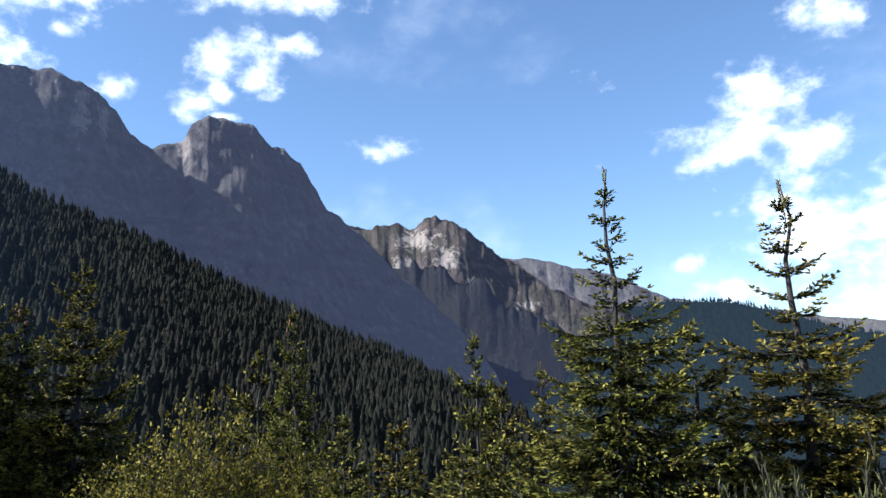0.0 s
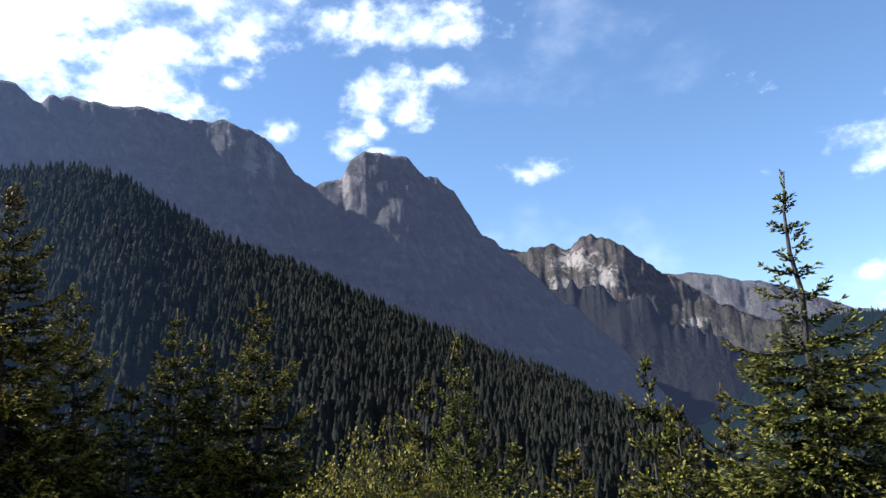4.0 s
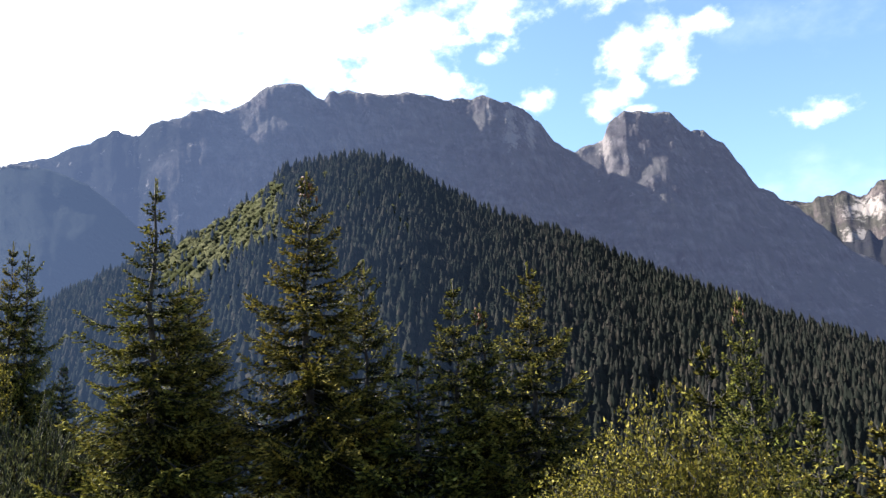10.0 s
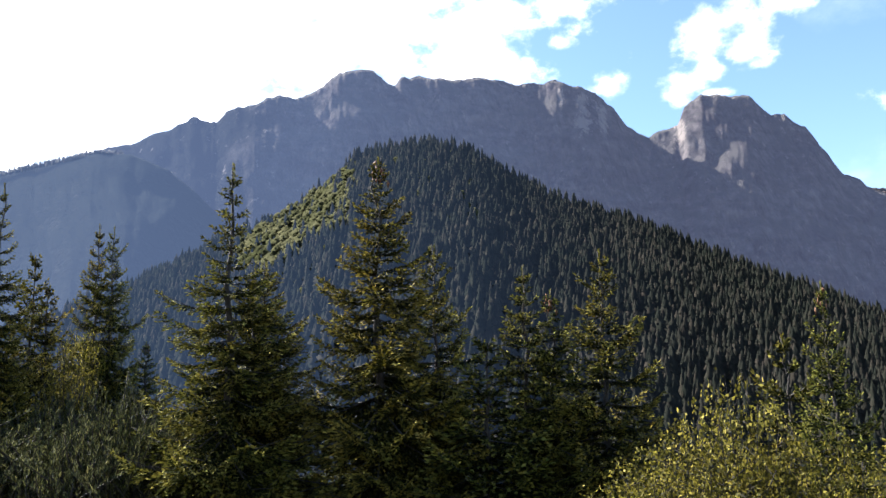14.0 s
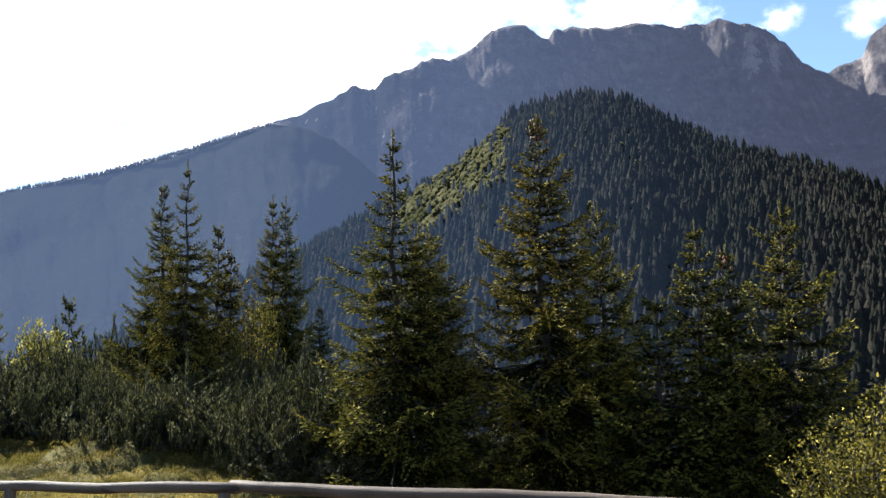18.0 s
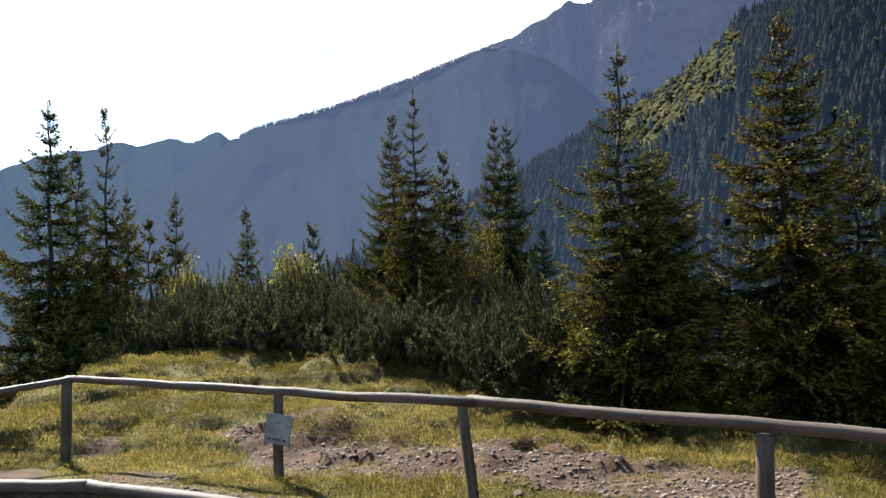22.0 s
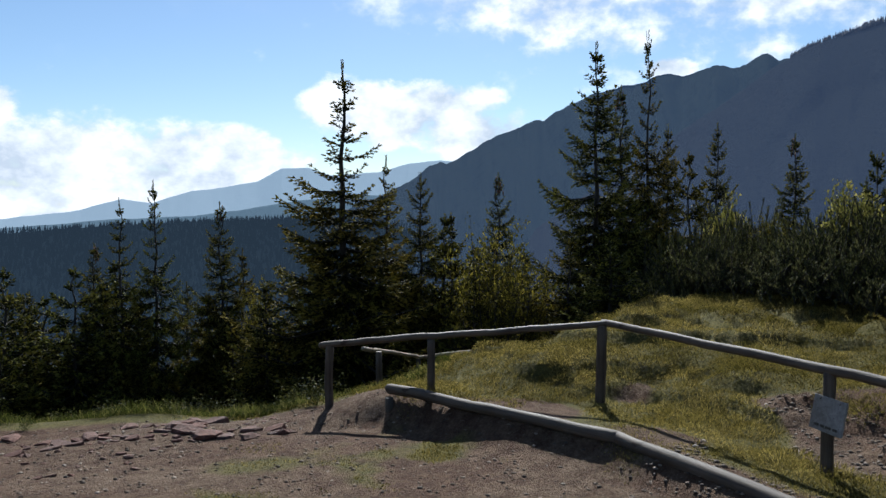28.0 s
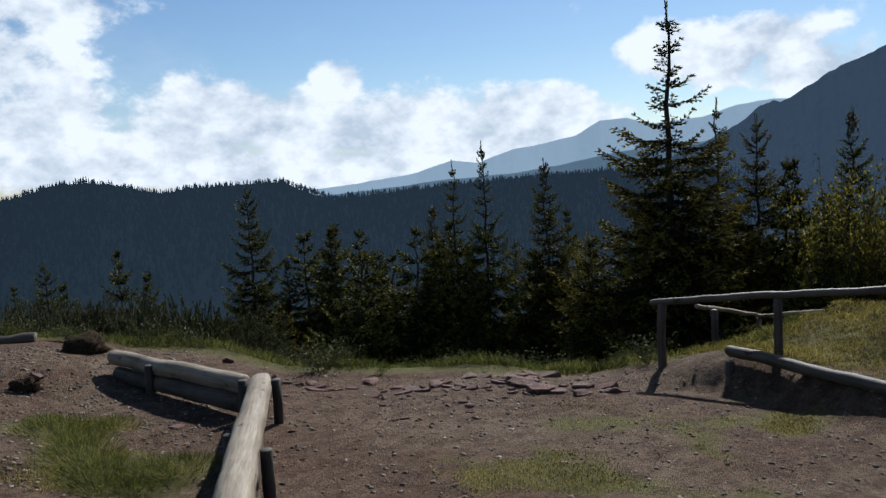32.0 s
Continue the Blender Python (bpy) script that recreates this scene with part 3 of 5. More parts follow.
# ---- mountains ----
def massif(name, crest, r_foot, r_crest, r_back, foot_z, mat, label, rough, steps=(460, 64), steep=1.0, seed=1, jag=0.0, rim=0.0, lit_slabs=(), woods=None, slant=((0, 1.0), (1, 1.0))):
    """A mountain whose crest runs through bearings and elevations seen from the pass."""
    crest = np.array(sorted(crest))
    az = np.linspace(crest[0, 0], crest[-1, 0], steps[0])
    el = np.interp(az, crest[:, 0], crest[:, 1])
    notch = jag * fractal(az / 10, 0 * az + 0.37, 6, 5, seed + 50)
    s = np.linspace(0, 1.35, steps[1])
    ss, aa = np.meshgrid(s, az, indexing="ij")
    front = np.clip(ss, 0, 1)
    # the crest's notches run out down the slope
    top = r_crest * np.tan(np.radians(el[None, :] + notch[None, :] * front ** rim)) + 1.7
    back = np.clip((ss - 1) / 0.35, 0, 1)
    z = foot_z + (top - foot_z) * front ** steep * (1 - back)
    z = np.where(ss > 1, top * (1 - back) + (foot_z) * back, z)
    r = r_foot + (r_crest - r_foot) * front + (r_back - r_crest) * back
    arc = np.radians(aa) * r_crest
    size = 0.30 * r_crest
    spur = np.abs(fractal((arc + 0.45 * z) / size, z / size, 1.0, 6, seed))
    cleft = np.abs(fractal((arc - 0.2 * z) / size * 2.2, z / size * 0.7, 1.0, 6, seed + 20))
    crag = np.abs(fractal((arc + 0.1 * z) / size * 9, z / size * 6, 1.0, 4, seed + 40))
    ridge = 0.9 * spur + 0.75 * cleft + 0.19 * crag
    fade = np.clip(ss / 0.15, 0, 1)
    r = r + rough * (0.45 - ridge) * fade * np.where(ss > 1, 0.3, 1)
    # keep the crest where the bearings say
    z = 1.7 + (z - 1.7) * np.where(ss <= 1, 1 + front ** 6 * (r / (r_foot + (r_crest - r_foot) * front) - 1), 1)
    x, y = -r * np.sin(np.radians(aa)), r * np.cos(np.radians(aa))
    # the wall does not face the pass squarely: one end lies farther off
    away = np.interp(aa, [p[0] for p in slant], [p[1] for p in slant])
    verts = np.stack([x * away, y * away, 1.7 + (z - 1.7) * away], -1).reshape(-1, 3)
    na = steps[0]
    i, j = np.meshgrid(np.arange(steps[1] - 1), np.arange(na - 1), indexing="ij")
    faces = np.stack([i * na + j, i * na + j + 1, (i + 1) * na + j + 1, (i + 1) * na + j], -1).reshape(-1, 4)
    ob = soup(name, verts, faces, mat, smooth=True)
    # where the sunlit slabs are painted, by bearing and elevation
    lit_slab = np.zeros(aa.shape)
    for a0, e0, wa, we in lit_slabs:
        elev = np.degrees(np.arctan2(z - 1.7, r))
        lit_slab = np.maximum(lit_slab, 1 - np.hypot((aa - a0) / wa, (elev - e0) / we))
    ob.data.attributes.new("lit_slab", "FLOAT", "POINT").data.foreach_set("value", np.clip(lit_slab, 0, 1).ravel().astype(np.float32))
    if woods:
        grown = np.clip((aa - woods[0]) / (woods[1] - woods[0]), 0, 1)
        ob.data.attributes.new("wooded", "FLOAT", "POINT").data.foreach_set("value", grown.ravel().astype(np.float32))
    return tagged(ob, label, "mountain", kind="structure")


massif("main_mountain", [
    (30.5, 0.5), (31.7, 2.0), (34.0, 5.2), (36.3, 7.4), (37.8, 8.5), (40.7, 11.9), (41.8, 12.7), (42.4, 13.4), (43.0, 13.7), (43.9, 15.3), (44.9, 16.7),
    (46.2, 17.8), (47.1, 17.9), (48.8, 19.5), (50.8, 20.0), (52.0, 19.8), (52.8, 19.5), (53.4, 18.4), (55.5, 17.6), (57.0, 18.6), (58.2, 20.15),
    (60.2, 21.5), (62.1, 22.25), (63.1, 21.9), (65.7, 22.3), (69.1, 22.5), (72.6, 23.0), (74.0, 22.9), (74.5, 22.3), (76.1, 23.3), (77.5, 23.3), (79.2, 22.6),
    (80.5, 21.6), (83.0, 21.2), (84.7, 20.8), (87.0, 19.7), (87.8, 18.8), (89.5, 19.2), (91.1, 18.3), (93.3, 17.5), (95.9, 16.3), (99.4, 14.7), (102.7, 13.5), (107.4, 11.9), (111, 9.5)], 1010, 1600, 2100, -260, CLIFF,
    "long grey limestone mountain ridge with sheer shaded cliffs", 70, steps=(1100, 130), steep=1.1, seed=11, jag=0.6, woods=(80, 92), slant=((30, 1.22), (85, 0.86), (111, 1.0)), lit_slabs=[(60.2, 19.3, 1.0, 2.6), (58.7, 19.0, 0.6, 2.0), (61.7, 20.9, 0.5, 1.2), (53.3, 17.3, 0.7, 1.6)])
SHOULDER = [
    (66, -2), (72, 1.5), (77, 4.6), (80, 6.4), (83, 8.6), (85.5, 10.6), (87.5, 12.6), (89.2, 14.2), (91.0, 15.5), (93.5, 16.3), (95.9, 16.15), (99.4, 14.9), (102.7, 13.7), (107.4, 12.1),
    (112.3, 10.7), (114.5, 9.6), (118, 7.2), (124, 3.4), (131, -1.5)]
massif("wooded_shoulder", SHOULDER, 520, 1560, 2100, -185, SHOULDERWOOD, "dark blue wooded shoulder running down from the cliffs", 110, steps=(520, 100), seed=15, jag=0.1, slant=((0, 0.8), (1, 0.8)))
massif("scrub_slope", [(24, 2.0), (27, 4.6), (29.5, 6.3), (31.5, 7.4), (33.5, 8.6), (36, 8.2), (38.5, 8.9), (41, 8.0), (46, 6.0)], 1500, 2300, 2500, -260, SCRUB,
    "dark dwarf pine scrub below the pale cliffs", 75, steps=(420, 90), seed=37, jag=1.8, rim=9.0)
massif("second_mountain", [
    (18, 3.2), (21.8, 4.9), (25.7, 6.4), (30.1, 9.7), (31.3, 10.6), (33.1, 11.5), (34.9, 12.5), (35.7, 12.5), (36.5, 12.1), (37.7, 12.3), (38.5, 11.9),
    (39.4, 12.4), (40.5, 12.0), (43, 11.5), (48, 8)], 1750, 2600, 3100, -260, PALECLIFF,
    "jagged rocky mountain with pale sunlit cliffs above grass ledges", 200, steps=(600, 110), steep=1.1, seed=31, jag=1.1, rim=4.0,
    lit_slabs=[(34.2, 9.4, 1.9, 1.7), (37.4, 9.2, 1.4, 1.0), (36.4, 11.0, 2.6, 1.2), (28.4, 5.9, 1.3, 0.6), (31.6, 5.6, 1.4, 0.6), (30.4, 3.8, 1.0, 0.6), (32.4, 7.8, 0.6, 0.5)])
massif("third_mountain", [
    (4, 3.0), (12, 4.6), (16, 5.3), (18.4, 5.8), (19.7, 6.6), (21.6, 7.5), (23.9, 8.5), (25.5, 8.8), (27.2, 9.2), (30.1, 9.6), (34, 9)], 2500, 3400, 3800, -230, CLIFF,
    "grey rocky mountain ridge behind the pale one", 220, steep=1.05, seed=41, jag=0.4)
massif("low_far_hill", [(-12, 1.5), (-4, 1.6), (5.3, 2.4), (8.7, 3.3), (11.7, 4.5), (14.5, 5.3), (18.6, 5.6), (24, 5.2), (32, 4)], 1000, 3000, 3600, -230, HILLWOOD,
    "blue-green wooded hill slope under the high ridge", 120, seed=51, jag=0.12)
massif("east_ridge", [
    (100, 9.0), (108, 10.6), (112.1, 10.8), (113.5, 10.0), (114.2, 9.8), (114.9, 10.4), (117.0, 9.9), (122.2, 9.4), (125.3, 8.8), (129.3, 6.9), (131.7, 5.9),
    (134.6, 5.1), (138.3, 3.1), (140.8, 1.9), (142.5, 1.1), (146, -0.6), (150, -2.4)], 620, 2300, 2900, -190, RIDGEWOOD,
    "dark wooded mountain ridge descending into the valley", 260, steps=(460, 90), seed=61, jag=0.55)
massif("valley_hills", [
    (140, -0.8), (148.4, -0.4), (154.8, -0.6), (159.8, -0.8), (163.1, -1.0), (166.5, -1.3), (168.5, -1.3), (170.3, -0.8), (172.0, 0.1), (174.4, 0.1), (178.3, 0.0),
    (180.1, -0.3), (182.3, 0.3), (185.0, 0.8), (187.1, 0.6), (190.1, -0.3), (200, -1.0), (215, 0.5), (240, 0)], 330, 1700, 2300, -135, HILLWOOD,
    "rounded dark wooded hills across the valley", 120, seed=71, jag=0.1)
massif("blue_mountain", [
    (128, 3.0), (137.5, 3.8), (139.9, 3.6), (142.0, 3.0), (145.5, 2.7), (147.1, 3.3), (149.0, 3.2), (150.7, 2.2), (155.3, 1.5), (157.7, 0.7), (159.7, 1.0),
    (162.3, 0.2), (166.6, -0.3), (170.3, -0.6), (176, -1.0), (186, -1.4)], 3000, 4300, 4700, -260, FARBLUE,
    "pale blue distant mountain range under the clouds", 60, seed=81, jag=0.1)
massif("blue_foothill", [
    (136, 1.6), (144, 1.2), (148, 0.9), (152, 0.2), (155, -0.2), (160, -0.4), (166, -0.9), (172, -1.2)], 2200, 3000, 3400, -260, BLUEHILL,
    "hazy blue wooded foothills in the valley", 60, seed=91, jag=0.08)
DOME = [
    (28, -3.0), (34.3, -0.4), (37.5, 1.4), (41.5, 3.1), (45.0, 4.9), (48.3, 6.4), (52.0, 8.1), (55.8, 10.2), (59.8, 11.7), (63.1, 13.1), (66.0, 14.6), (68.5, 16.3),
    (70.7, 17.0), (74.1, 16.9), (77.1, 16.2), (79.2, 14.8), (81.6, 12.8), (84.0, 11.4), (87.5, 9.7), (90.4, 8.0), (93, 6.6), (97, 4.6), (103, 2.0), (110, -2), (118, -6)]
massif("forest_hill", DOME, 130, 480, 700, -45, WOODED, "steep forested hill below the cliffs", 14, steps=(240, 50), seed=101)


# ---- trees ----
def blades(p, d, length, width, seed):
    """Rhombic needle sprays: arrays of feet, ways and lengths."""
    g = np.random.default_rng(seed)
    d = d / np.linalg.norm(d, axis=1, keepdims=True)
    side = np.cross(d, g.normal(size=d.shape))
    side /= np.linalg.norm(side, axis=1, keepdims=True) + 1e-9
    a, b = p, p + d * length[:, None]
    m = p + d * (length * 0.45)[:, None]
    w = side * (width * 0.5)[:, None]
    v = np.stack([a, m + w, b, m - w], 1).reshape(-1, 3)
    return v, np.arange(len(v)).reshape(-1, 4)


def sticks(a, b, ra, rb):
    """Thin three-sided tapered sticks from a to b."""
    d = b - a
    d = d / (np.linalg.norm(d, axis=1, keepdims=True) + 1e-9)
    ref = np.where(np.abs(d[:, 2:]) > 0.9, np.array([[1.0, 0, 0]]), np.array([[0, 0, 1.0]]))
    u = np.cross(d, ref)
    u /= np.linalg.norm(u, axis=1, keepdims=True) + 1e-9
    w = np.cross(d, u)
    vs = []
    for base, rad in ((a, ra), (b, rb)):
        for k in range(3):
            c, s = math.cos(2.0944 * k), math.sin(2.0944 * k)
            vs.append(base + (u * c + w * s) * rad[:, None])
    v = np.stack(vs, 1).reshape(-1, 3)
    n = len(a)
    o = (np.arange(n) * 6)[:, None]
    f = np.concatenate([o + np.array([[k, (k + 1) % 3, 3 + (k + 1) % 3, 3 + k]]) for k in range(3)], 0)
    return v, f


def trunk_mesh(h, r, seed, lean=0.0):
    g = np.random.default_rng(seed)
    bm = bmesh.new()
    rings, n, kinks = [], 8, 12
    for k in range(kinks + 1):
        s = k / kinks
        rad = r * (1 - s) ** 0.9 + 0.006
        if k == 0:
            rad *= 1.35
        cx, cy = lean * s * h + g.normal() * 0.006 * h * s, g.normal() * 0.006 * h * s
        rings.append([bm.verts.new((cx + rad * math.cos(2 * math.pi * j / n), cy + rad * math.sin(2 * math.pi * j / n), s * h)) for j in range(n)])
    for a, b in zip(rings, rings[1:]):
        for j in range(n):
            bm.faces.new((a[j], a[(j + 1) % n], b[(j + 1) % n], b[j]))
    bm.faces.new(rings[-1])
    return bm


def bough(g, base, turn, rise, length, fan, droop, brush):
    """Needle sprays along one bough and its side twigs: feet, ways, lengths, widths, youth of the shoots with inner
    shade, and the bent axis.
    """
    out = np.array([math.cos(turn), math.sin(turn), 0.0])
    sideways = np.array([-out[1], out[0], 0.0])
    n = max(4, int(length / 0.052))
    u = (np.arange(n) + g.random()) / n
    ts = u * length
    axis = base + np.outer(ts * math.cos(rise), out) + np.outer(g.normal() * 0.05 * length * np.sin(u * 3.1), sideways)
    axis[:, 2] += ts * math.sin(rise) - droop * length * np.sin(u * 2.8) + 0.20 * length * u ** 3.5
    along = np.gradient(axis, axis=0)
    along /= np.linalg.norm(along, axis=1, keepdims=True) + 1e-9
    feet, ways, lens, wide, growth_shade = [], [], [], [], []

    def brushes(p, d, y, size):
        for _ in range(brush):
            feet.append(p)
            ways.append(d + g.normal(size=d.shape) * 0.36)
            lens.append(size * (0.75 + 0.5 * g.random(len(p))))
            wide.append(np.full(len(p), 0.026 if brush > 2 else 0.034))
            growth_shade.append(y)

    start = u > 0.07
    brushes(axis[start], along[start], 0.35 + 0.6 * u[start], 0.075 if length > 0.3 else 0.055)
    for sign in (-1, 1):
        reach = np.minimum(0.46, fan * length * (1 - u) ** 0.8 * np.minimum(1, u / 0.25) + 0.045) * (0.55 + 0.6 * g.random(n))
        keep = start & (g.random(n) < 0.93)
        way = along * 0.62 + sign * sideways * 0.8 + np.array([0, 0, -0.10]) + g.normal(size=axis.shape) * 0.13
        way /= np.linalg.norm(way, axis=1, keepdims=True)
        for q in np.arange(0.02, 0.46, 0.052):
            here = keep & (reach > q)
            if not here.any():
                break
            part_way = q / np.maximum(reach, 0.05)
            p = axis + way * q
            p[:, 2] -= (0.10 + 1.5 * droop) * q * q / 0.3
            d = way + along * 0.35 * part_way[:, None] + np.array([0, 0, -0.25]) * (part_way * (0.4 + 3 * droop))[:, None]
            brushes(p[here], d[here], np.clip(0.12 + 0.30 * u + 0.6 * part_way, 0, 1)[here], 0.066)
    return feet, ways, lens, wide, growth_shade, axis


def spruce_arrays(h, radius, kind, seed):
    """Needle sprays and limbs of a spruce that grows from the origin, whorl upon whorl."""
    g = np.random.default_rng(seed)
    P, D, L, W, Y, A, B, RA, RB = [], [], [], [], [], [], [], [], []
    tops = {"open": 0.34, "dense": 0.16, "young": 0.16, "bare": 0.6}[kind]
    z = 0.03 * h
    brush = {"open": 3, "dense": 3, "young": 2, "bare": 1}[kind]
    while z < h * 0.965:
        s = z / h
        airy = s > 1 - tops
        gap = (0.27 if airy and kind == "open" else 0.25) * (0.8 + 0.45 * g.random()) * (0.75 if s > 0.9 else 0.85 if s < 0.5 else 1)
        n = int(g.integers(4, 6)) if airy else int(g.integers(7, 10)) if s < 0.55 else int(g.integers(6, 8))
        whorl = g.uniform(0.72, 1.12)
        reach = radius * 1.08 * (1 - s) ** 0.95 * (1.0 if s > 0.25 else 0.72 + 1.1 * s) * whorl
        if airy and kind == "open":
            reach *= 0.72
        spin = g.random() * 6.28
        for k in range(n):
            length = max(0.08, reach * g.choice([0.62, 0.82, 1.0, 1.14]) * g.uniform(0.85, 1.1) + 0.05)
            turn = spin + 6.283 * k / n + g.normal() * 0.28
            rise = np.interp(s, [0, 0.3, 0.6, 0.85, 1.0], [-0.36, -0.18, 0.10, 0.50, 0.95]) + g.normal() * 0.10
            droop = float(np.interp(s, [0, 0.5, 0.85], [0.17, 0.12, 0.03]))
            base = np.array([0, 0, z + g.normal() * 0.05])
            if kind == "bare" and g.random() < 0.75:
                sprays, axis = None, base + np.outer([0, 0.5 * length, length], [math.cos(turn), math.sin(turn), math.sin(rise)])
            else:
                *sprays, axis = bough(g, base, turn, rise, length, 0.30 if airy else 0.48, droop, brush)
            mid, tip = axis[len(axis) // 2], axis[-1]
            A += [base, mid]
            B += [mid, tip]
            thick = 0.006 + 0.008 * length
            RA += [thick, thick * 0.7]
            RB += [thick * 0.7, 0.003]
            if sprays:
                for store, values in zip((P, D, L, W, Y), sprays):
                    store += values
        z += gap
    # leader
    zs = np.repeat(np.arange(h * 0.93, h * 0.998, 0.02), 2)
    ang = g.random(len(zs)) * 6.28
    P.append(np.stack([0 * zs, 0 * zs, zs], 1))
    D.append(np.stack([0.5 * np.cos(ang), 0.5 * np.sin(ang), np.ones(len(zs))], 1))
    L.append(np.full(len(zs), 0.06))
    W.append(np.full(len(zs), 0.02))
    Y.append(np.full(len(zs), 0.8))
    return tuple(np.concatenate(v) for v in (P, D, L, W, Y)), (np.array(A), np.array(B), np.array(RA), np.array(RB))


CONE = timber_material("ripe_cones", (0.06, 0.026, 0.012), (0.20, 0.095, 0.045))
SPRUCE = {}


def spruce_model(kind, number):
    """One spruce of each kind and growth, planted out of copies."""
    if (kind, number) not in SPRUCE:
        h, r = {"open": (6.6, 1.75), "dense": (6.4, 1.85), "young": (3.6, 1.35), "bare": (4.0, 0.8)}[kind]
        seed = 100 * number + len(kind) * 7
        mat = {"bare": BARK}.get(kind, NEEDLE)
        sprays, limbs = spruce_arrays(h, r, kind, seed)
        meshes = []
        v, f = blades(*sprays[:4], seed)
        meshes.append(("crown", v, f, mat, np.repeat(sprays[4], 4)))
        v, f = sticks(*limbs)
        meshes.append(("branchwood", v, f, BARK, None))
        if (kind, number) == ("dense", 1):
            # ripe cones hanging below the top boughs
            g = np.random.default_rng(seed + 3)
            base = np.array([(0, 0, 0), (1, 0, -0.4), (0, 1, -0.4), (-1, 0, -0.4), (0, -1, -0.4), (0, 0, -1)]) * np.array([0.02, 0.02, 0.13])
            tri = np.array([(0, 1, 2), (0, 2, 3), (0, 3, 4), (0, 4, 1), (5, 2, 1), (5, 3, 2), (5, 4, 3), (5, 1, 4)])
            for k in range(14):
                s, a = g.uniform(0.93, 0.992), g.uniform(0, 6.283)
                out = 0.05 + r * (1 - s) * g.uniform(0.25, 0.7)
                meshes.append(("cone", base * g.uniform(0.8, 1.25) + np.array([math.cos(a) * out, math.sin(a) * out, s * h + 0.03]), tri, CONE, None))
        SPRUCE[kind, number] = (h, r, meshes, trunk_mesh(h, 0.012 * h, seed))
    return SPRUCE[kind, number]


SPRUCE_FIRST = {}
LABELS = {"open": "tall spruce with a sparse open top and drooping lower boughs", "dense": "dense dark green spruce with sunlit yellow-green tips",
          "young": "young bushy spruce among taller trees", "bare": "dead brown spruce with bare twigs"}
planted = 0


def plant_spruce(x, y, tip, kind, wide):
    global planted
    planted += 1
    foot = hz(x, y) - 0.05
    number = planted % 3 if kind in ("open", "dense") else planted % 2
    key = (kind, number)
    tall = max(0.8, tip - foot)
    h, r, meshes, bm = spruce_model(kind, number)
    k = tall / h
    m = Matrix.Translation((x, y, foot)) @ Matrix.Rotation(planted * 2.4, 4, "Z") @ Matrix.Diagonal((k ** 0.6 * wide, k ** 0.6 * wide, k, 1))
    if key not in SPRUCE_FIRST:
        ob = empty("spruce_tree", (0, 0, 0), LABELS[kind], "tree", "spruces round the pass")
        part("trunk", bm, BARK, ob, "grey-brown bark")
        for nm, v, f, mat, growth_shade in meshes:
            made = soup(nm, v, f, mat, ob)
            if growth_shade is not None:
                made.data.attributes.new("young", "FLOAT", "POINT").data.foreach_set("value", growth_shade.astype(np.float32))
            if nm != "cone":
                tagged(made, kind="stuff")
        SPRUCE_FIRST[key] = ob
        ob.matrix_basis = m
        return ob
    src = SPRUCE_FIRST[key]
    made = src.copy()
    scene.collection.objects.link(made)
    made.matrix_basis = m
    for c in src.children:
        d = c.copy()
        scene.collection.objects.link(d)
        d.parent = made
    return made


# right stand
for x, y, tip, kind, wide in [
    (-3.6, 8.8, 4.31, "open", 1.18),
    (-1.9, 10.3, 4.13, "open", 1.30),
    (-3.1, 10.0, 2.37, "young", 1.35),
    (-1.3, 10.9, 1.34, "young", 1.40),
    (-6.2, 9.7, 2.51, "young", 0.80),
    (-6.4, 10.7, 1.76, "young", 1.00),
    (-9.3, 9.1, 3.19, "dense", 0.75),
    (-6.7, 7.4, 1.40, "young", 1.00),
    (-6.3, 6.4, 1.09, "young", 1.00),
    (-6.8, 8.6, 1.24, "young", 1.20),
    (-5.6, 10.6, 2.07, "dense", 0.80),
    (-3.1, 11.6, 1.46, "dense", 1.00),
    (-9.1, 11.9, 1.64, "bare", 0.60),
    (-2.2, 13.8, 1.90, "dense", 0.80),
]:
    plant_spruce(x, y, tip, kind, wide)
# middle stand
for x, y, tip, kind, wide in [
    (-10.6, 6.2, 3.80, "dense", 1.07),
    (-11.1, 5.6, 3.23, "dense", 1.07),
    (-11.2, 5.2, 3.61, "dense", 1.07),
    (-12.2, 4.1, 4.08, "dense", 0.95),
    (-11.9, 3.1, 5.39, "dense", 1.19),
    (-12.0, 0.9, 5.14, "open", 1.19),
    (-12.6, 1.3, 3.77, "dense", 1.07),
    (-11.1, 4.5, 2.43, "young", 1.43),
    (-10.7, 9.6, 2.50, "young", 1.07),
    (-12.9, 1.5, 3.81, "dense", 1.19),
]:
    plant_spruce(x, y, tip, kind, wide)
# hedge stand
for x, y, tip, kind, wide in [
    (-18.5, -2.4, 4.08, "young", 1.00),
    (-18.6, -1.5, 5.48, "dense", 0.75),
    (-18.6, -1.2, 5.44, "dense", 0.75),
    (-17.1, -3.6, 5.46, "dense", 0.80),
    (-16.0, -2.9, 5.63, "open", 0.80),
    (-18.5, -2.7, 4.67, "young", 0.80),
    (-17.5, -0.4, 2.83, "dense", 1.00),
]:
    plant_spruce(x, y, tip, kind, wide)
